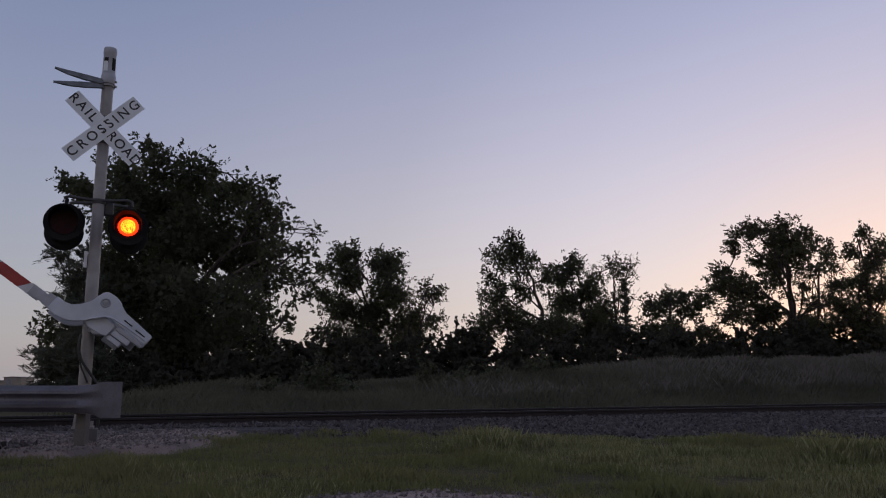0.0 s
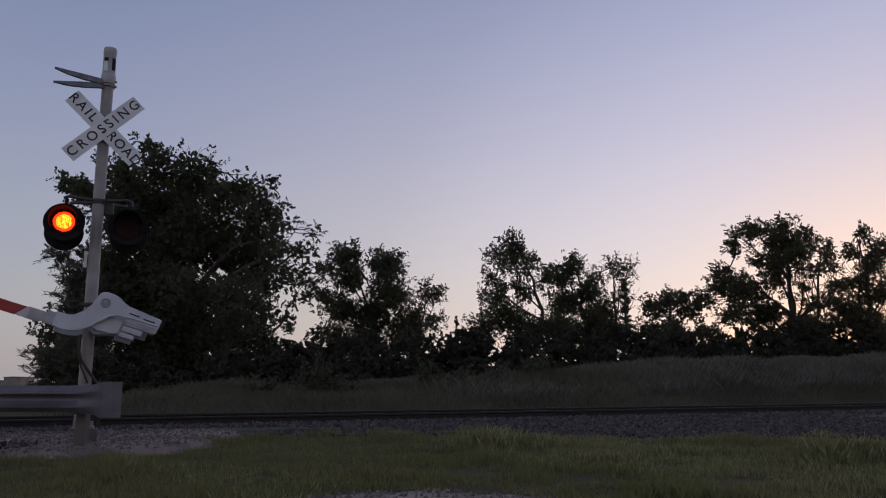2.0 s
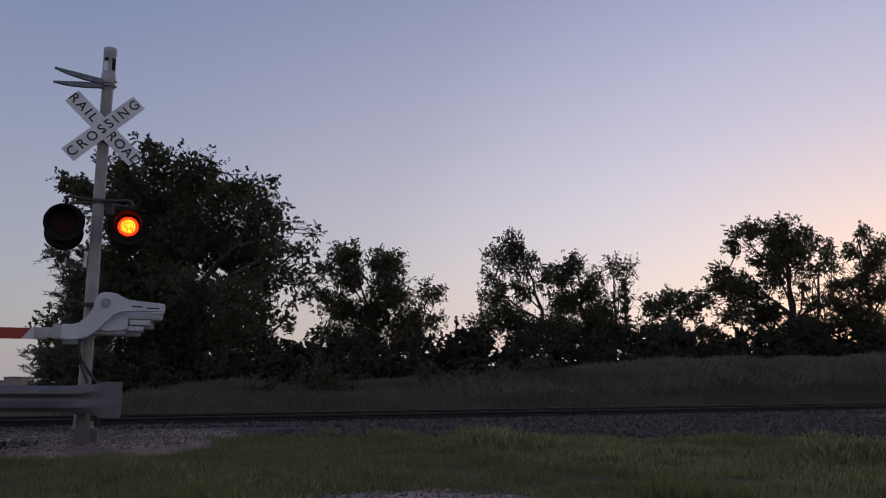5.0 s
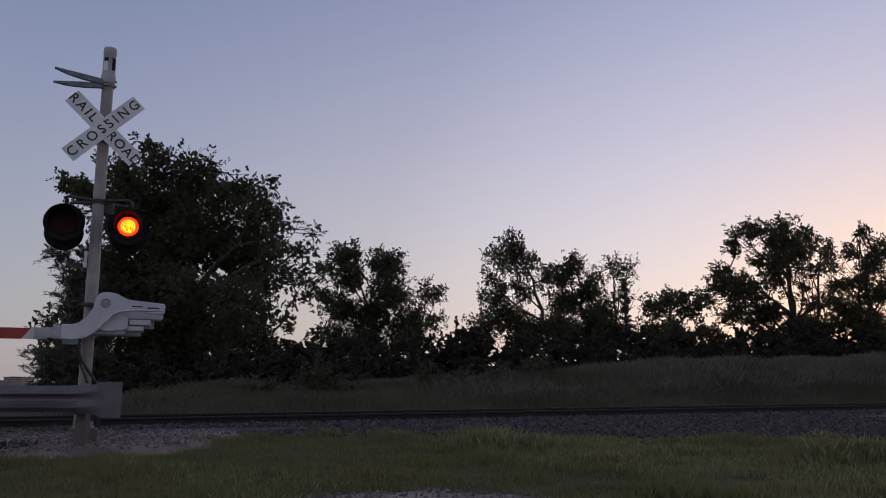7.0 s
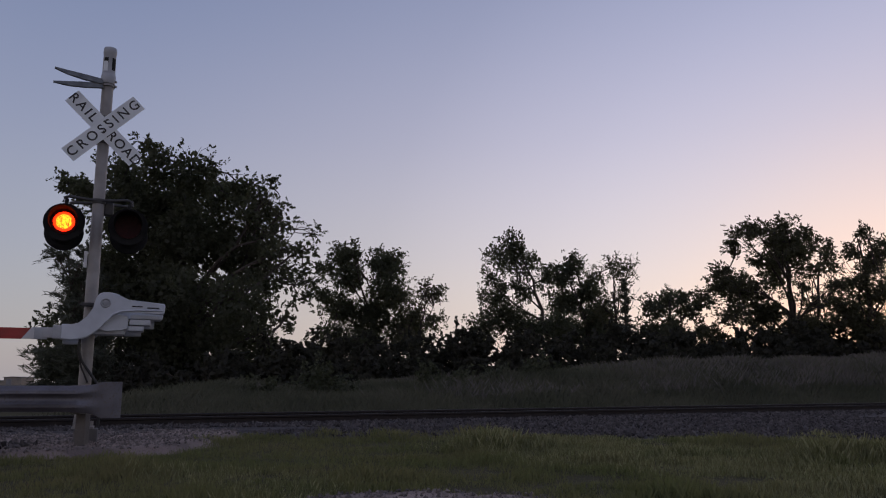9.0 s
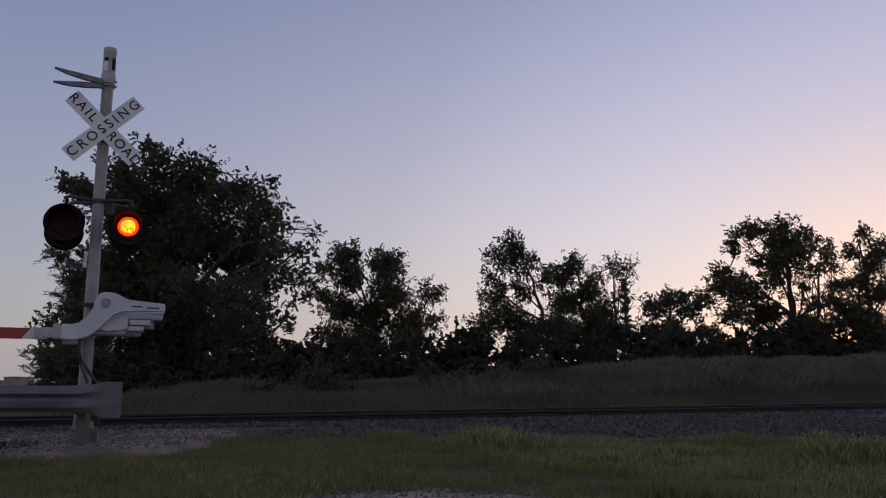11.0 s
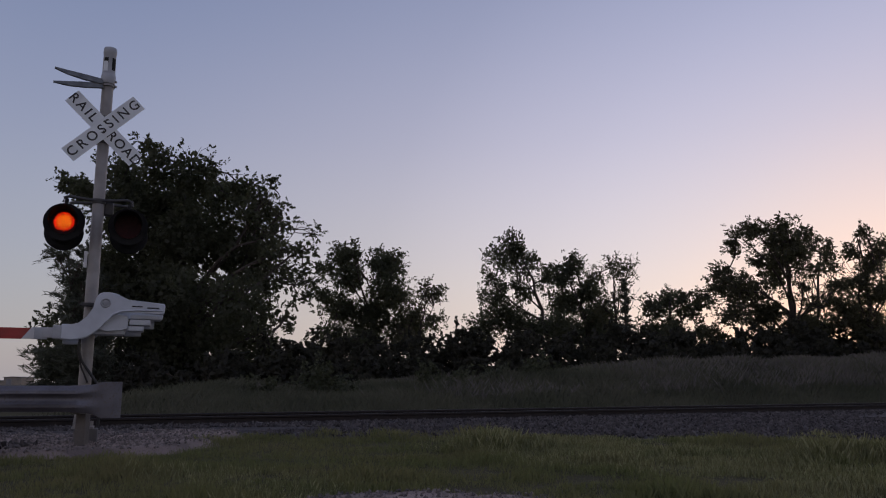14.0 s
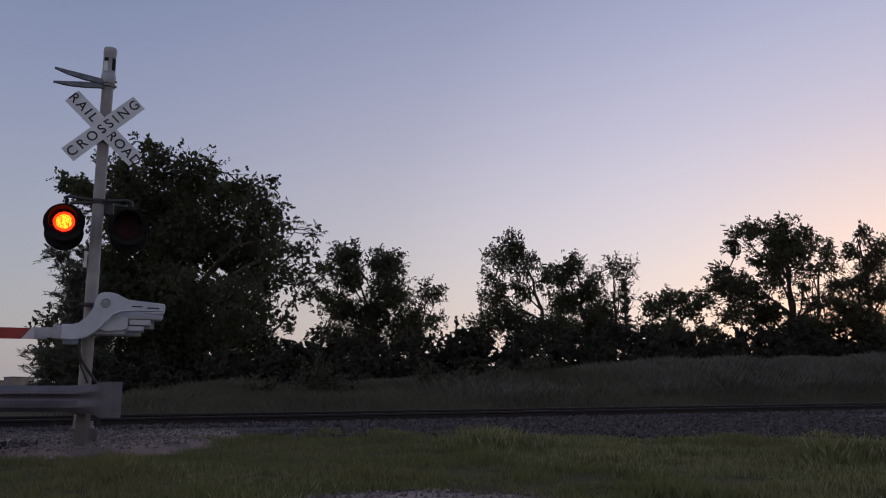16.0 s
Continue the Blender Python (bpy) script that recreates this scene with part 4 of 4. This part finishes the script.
def build_shrubs():
    rng = random.Random(4)
    for k in range(30):
        x = -14.6 + 1.5 * k + rng.uniform(-0.4, 0.4)
        y = (35.5 if x < -5 else 46) + rng.uniform(-2, 3)
        hgt = rng.uniform(2.7, 3.7) * (0.70 if x < -5 else 0.82 if 12 < x < 18 or x > 23 else 1.08)
        shrub(x, y, 3.0, hgt, 100 + k, M_LEAF_SHADED)

    # lacy young growth before the glow
    for k in range(9):
        shrub(13.5 + 1.9 * k + rng.uniform(-0.5, 0.5), 49.5 + rng.uniform(-1.5, 2.5), 2.7, rng.uniform(4.2, 5.6) * (0.85 if k < 3 else 1.0), 200 + k, M_LEAF_DRY, "lacy young shrub between the tree trunks", "shrubs under the trees", "shrub", 0.13, 48)
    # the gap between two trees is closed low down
    shrub(11.9, 45.5, 3.2, 3.5, 230, M_LEAF_SHADED)
    for k, (x, y, hgt) in enumerate(((-6.7, 36.5, 3.3), (-5.0, 41.0, 3.4), (-7.0, 47.5, 3.9), (-4.9, 48.5, 4.2), (-2.6, 48.0, 4.2), (-0.4, 47.5, 3.8), (3.2, 48.5, 4.2), (6.0, 48.0, 4.2), (17.8, 45.0, 3.1), (10.0, 44.0, 2.7))):
        shrub(x, y, 2.6, hgt, 240 + k, M_LEAF_SHADED, "tall dense shrub between the trees, leaf colour darkened for shade", "shrubs under the trees", "shrub", 0.24, 32, 6)
    # undergrowth along the foot of the wood
    for k in range(24):
        x = -13.5 + 1.75 * k + rng.uniform(-0.4, 0.4)
        y = (33.0 if x < -5 else 42.5) + rng.uniform(-0.8, 0.8)
        shrub(x, y, 2.6, rng.uniform(1.5, 2.0), 260 + k, M_LEAF_SHADED, "low undergrowth at the foot of the wood, leaf colour darkened for shade", "undergrowth at the foot of the wood", "shrub", 0.28, 22, 9)
    # tall weeds on the bank
    for x, y, w, hgt in ((-4.5, 25.5, 1.4, 0.85), (-3.5, 26.0, 1.0, 0.6), (-5.4, 25.8, 1.0, 0.45), (2.6, 28.5, 1.5, 0.55), (3.7, 29.5, 1.2, 0.6), (-0.2, 27.0, 1.5, 0.45)):
        shrub(x, y, w, hgt, int(300 + 10 * x), M_WEED, "tall dull green weeds standing on the bank", "weeds on the bank", "weed_clump", 0.11, 70, 3)


build_shrubs()


# ---- grass ----
def blades(name, n, spot, tall, wide, mat, seed, label, lean=0.35):
    """Separate blades of grass, each a bent tapering strip."""
    rng = np.random.default_rng(seed)
    P = np.array([spot(rng) for k in range(n)])
    hgt = tall * P[:, 3:4] * rng.uniform(0.45, 1.2, (n, 1))
    a = rng.uniform(0, 6.28, n)
    side = np.stack([np.cos(a), np.sin(a), np.zeros(n)], 1) * wide * rng.uniform(0.6, 1.3, (n, 1))
    b = rng.uniform(0, 6.28, n)
    tip = np.stack([np.cos(b), np.sin(b), np.zeros(n)], 1) * hgt * lean * rng.uniform(0.1, 1.4, (n, 1))
    base = P[:, :3]
    up = np.array((0, 0, 1.0)) * hgt
    co = np.stack([base - side, base + side, base + tip * 0.35 + up * 0.6 + side * 0.6, base + tip + up], 1).reshape(-1, 3)
    me = quads(name, co, mat)
    return tagged(new(name, me), label, "grass", kind="stuff")


def near_spot(rng):
    while True:
        y = 3.6 + 9.6 * rng.random() ** 1.15
        x = rng.uniform(-0.64, 0.64) * (y + 1.5)
        if gravel_edge(x, y) > 0.42 * rng.random() ** 2 - 0.05 or driveway(x, y) > 0.35 * rng.random():
            continue
        if y > verge_edge(x) + rng.normal(0, 0.10) or behind_track(x, y) > -2.0:
            continue
        tuft = noise.noise((x * 1.6, y * 1.6, 1)) + 0.6 * noise.noise((x * 5, y * 5, 2))
        if tuft < rng.uniform(-1.3, 0.1):
            continue
        clump = max(0.0, noise.noise((x * 0.9, y * 0.9, 12)) - 0.12)
        return (x, y, ground_z(x, y) - 0.01, 0.60 + 0.45 * tuft + 2.4 * clump + 0.3 * noise.noise((x * 0.4, y * 0.4, 8)))


def bank_spot(rng):
    while True:
        s = 3.6 + 17 * rng.random() ** 1.3
        u = rng.uniform(-4, 42)
        p = RAIL_AT + ALONG * u + ACROSS * s
        if p.y < 12 or abs(p.x) > 0.66 * p.y or p.x < -9.0 + 1.2 * rng.random() ** 2:
            continue
        t = 0.5 + 0.5 * noise.noise((p.x * 0.45, p.y * 0.3, 6)) + 0.25 * noise.noise((p.x * 1.6, p.y * 1.6, 2))
        if rng.random() > 0.35 + t:
            continue
        return (p.x, p.y, ground_z(p.x, p.y) - 0.02, (0.45 + 0.75 * max(t, 0)) * (0.45 + 0.55 * ease(3.6, 7.5, s)) * (0.80 + 0.20 * ease(-7, 2, p.x)))


blades("verge_grass", 145000, near_spot, 0.105, 0.0036, M_GRASS, 61, "short yellow-green verge grass in uneven tufts")


def pale_spot(rng):
    while True:
        x, y, z, k = near_spot(rng)
        if 0.12 * x + 0.7 * noise.noise((x * 0.35, y * 0.35, 21)) > rng.uniform(0.1, 1.0):
            return (x, y, z, k)


blades("pale_verge_grass", 55000, pale_spot, 0.108, 0.0036, M_GRASS_PALE, 64, "paler grass mixed into the verge, mostly to the right")
blades("bank_grass", 128000, bank_spot, 0.54, 0.0048, M_BANK, 62, "tall dull green-brown grass on the bank behind the track", 0.5)


def dry_spot(rng):
    while True:
        x, y, z, k = bank_spot(rng)
        s = behind_track(x, y)
        if s > 6.5 and x > -7 and noise.noise((x * 0.3, y * 0.3, 15)) + 0.05 * x > rng.uniform(0.0, 0.9):
            return (x, y, z, k)


blades("dry_bank_grass", 42000, dry_spot, 0.58, 0.0036, M_DRY, 63, "pale dry seed grass along the top of the bank", 0.5)


# ---- what moves ----
def motions():
    # the gate comes down and settles level
    swing = [(0.0, 36.5), (0.5, 31.5), (1.0, 26.4), (1.5, 21.7), (2.0, 17.3), (2.5, 13.1), (3.0, 9.2), (3.5, 5.7), (4.0, 2.5), (4.4, 1.0), (4.9, 0.1), (5.2, 0.0), (16.0, 0.0)]
    walk(GATE, [(t, pose(*PIVOT, 0, a, 0)) for t, a in swing])
    # the two lights change over every 0.594 s: the diode bed comes through its lens, or draws back behind it
    out, back = pose(0, 0, 0.0155), pose(0, 0, -0.027)
    left, right = [(0.0, back)], [(0.0, out)]
    lit_right = True
    for k in range(27):
        t = 0.395 + 0.5936 * k
        going, coming = (right, left) if lit_right else (left, right)
        going += [(t - 0.09, out), (t + 0.02, back)]
        coming += [(t - 0.033, back), (t + 0.033, out)]
        lit_right = not lit_right
    left.append((16.0, out if not lit_right else back))
    right.append((16.0, out if lit_right else back))
    # the looser trees stir in a light wind
    for k, t in enumerate(SWAYING):
        x, y, z = t.location
        walk(t, [(0.8 * j, pose(x, y, z, 0.04 * math.sin(1.1 * j + k), 0.10 * math.sin(0.9 * j + 1.7 * k) + 0.05 * math.sin(2.3 * j + k), 0)) for j in range(21)])
    walk(LEFT_LEDS, left)
    walk(RIGHT_LEDS, right)


motions()
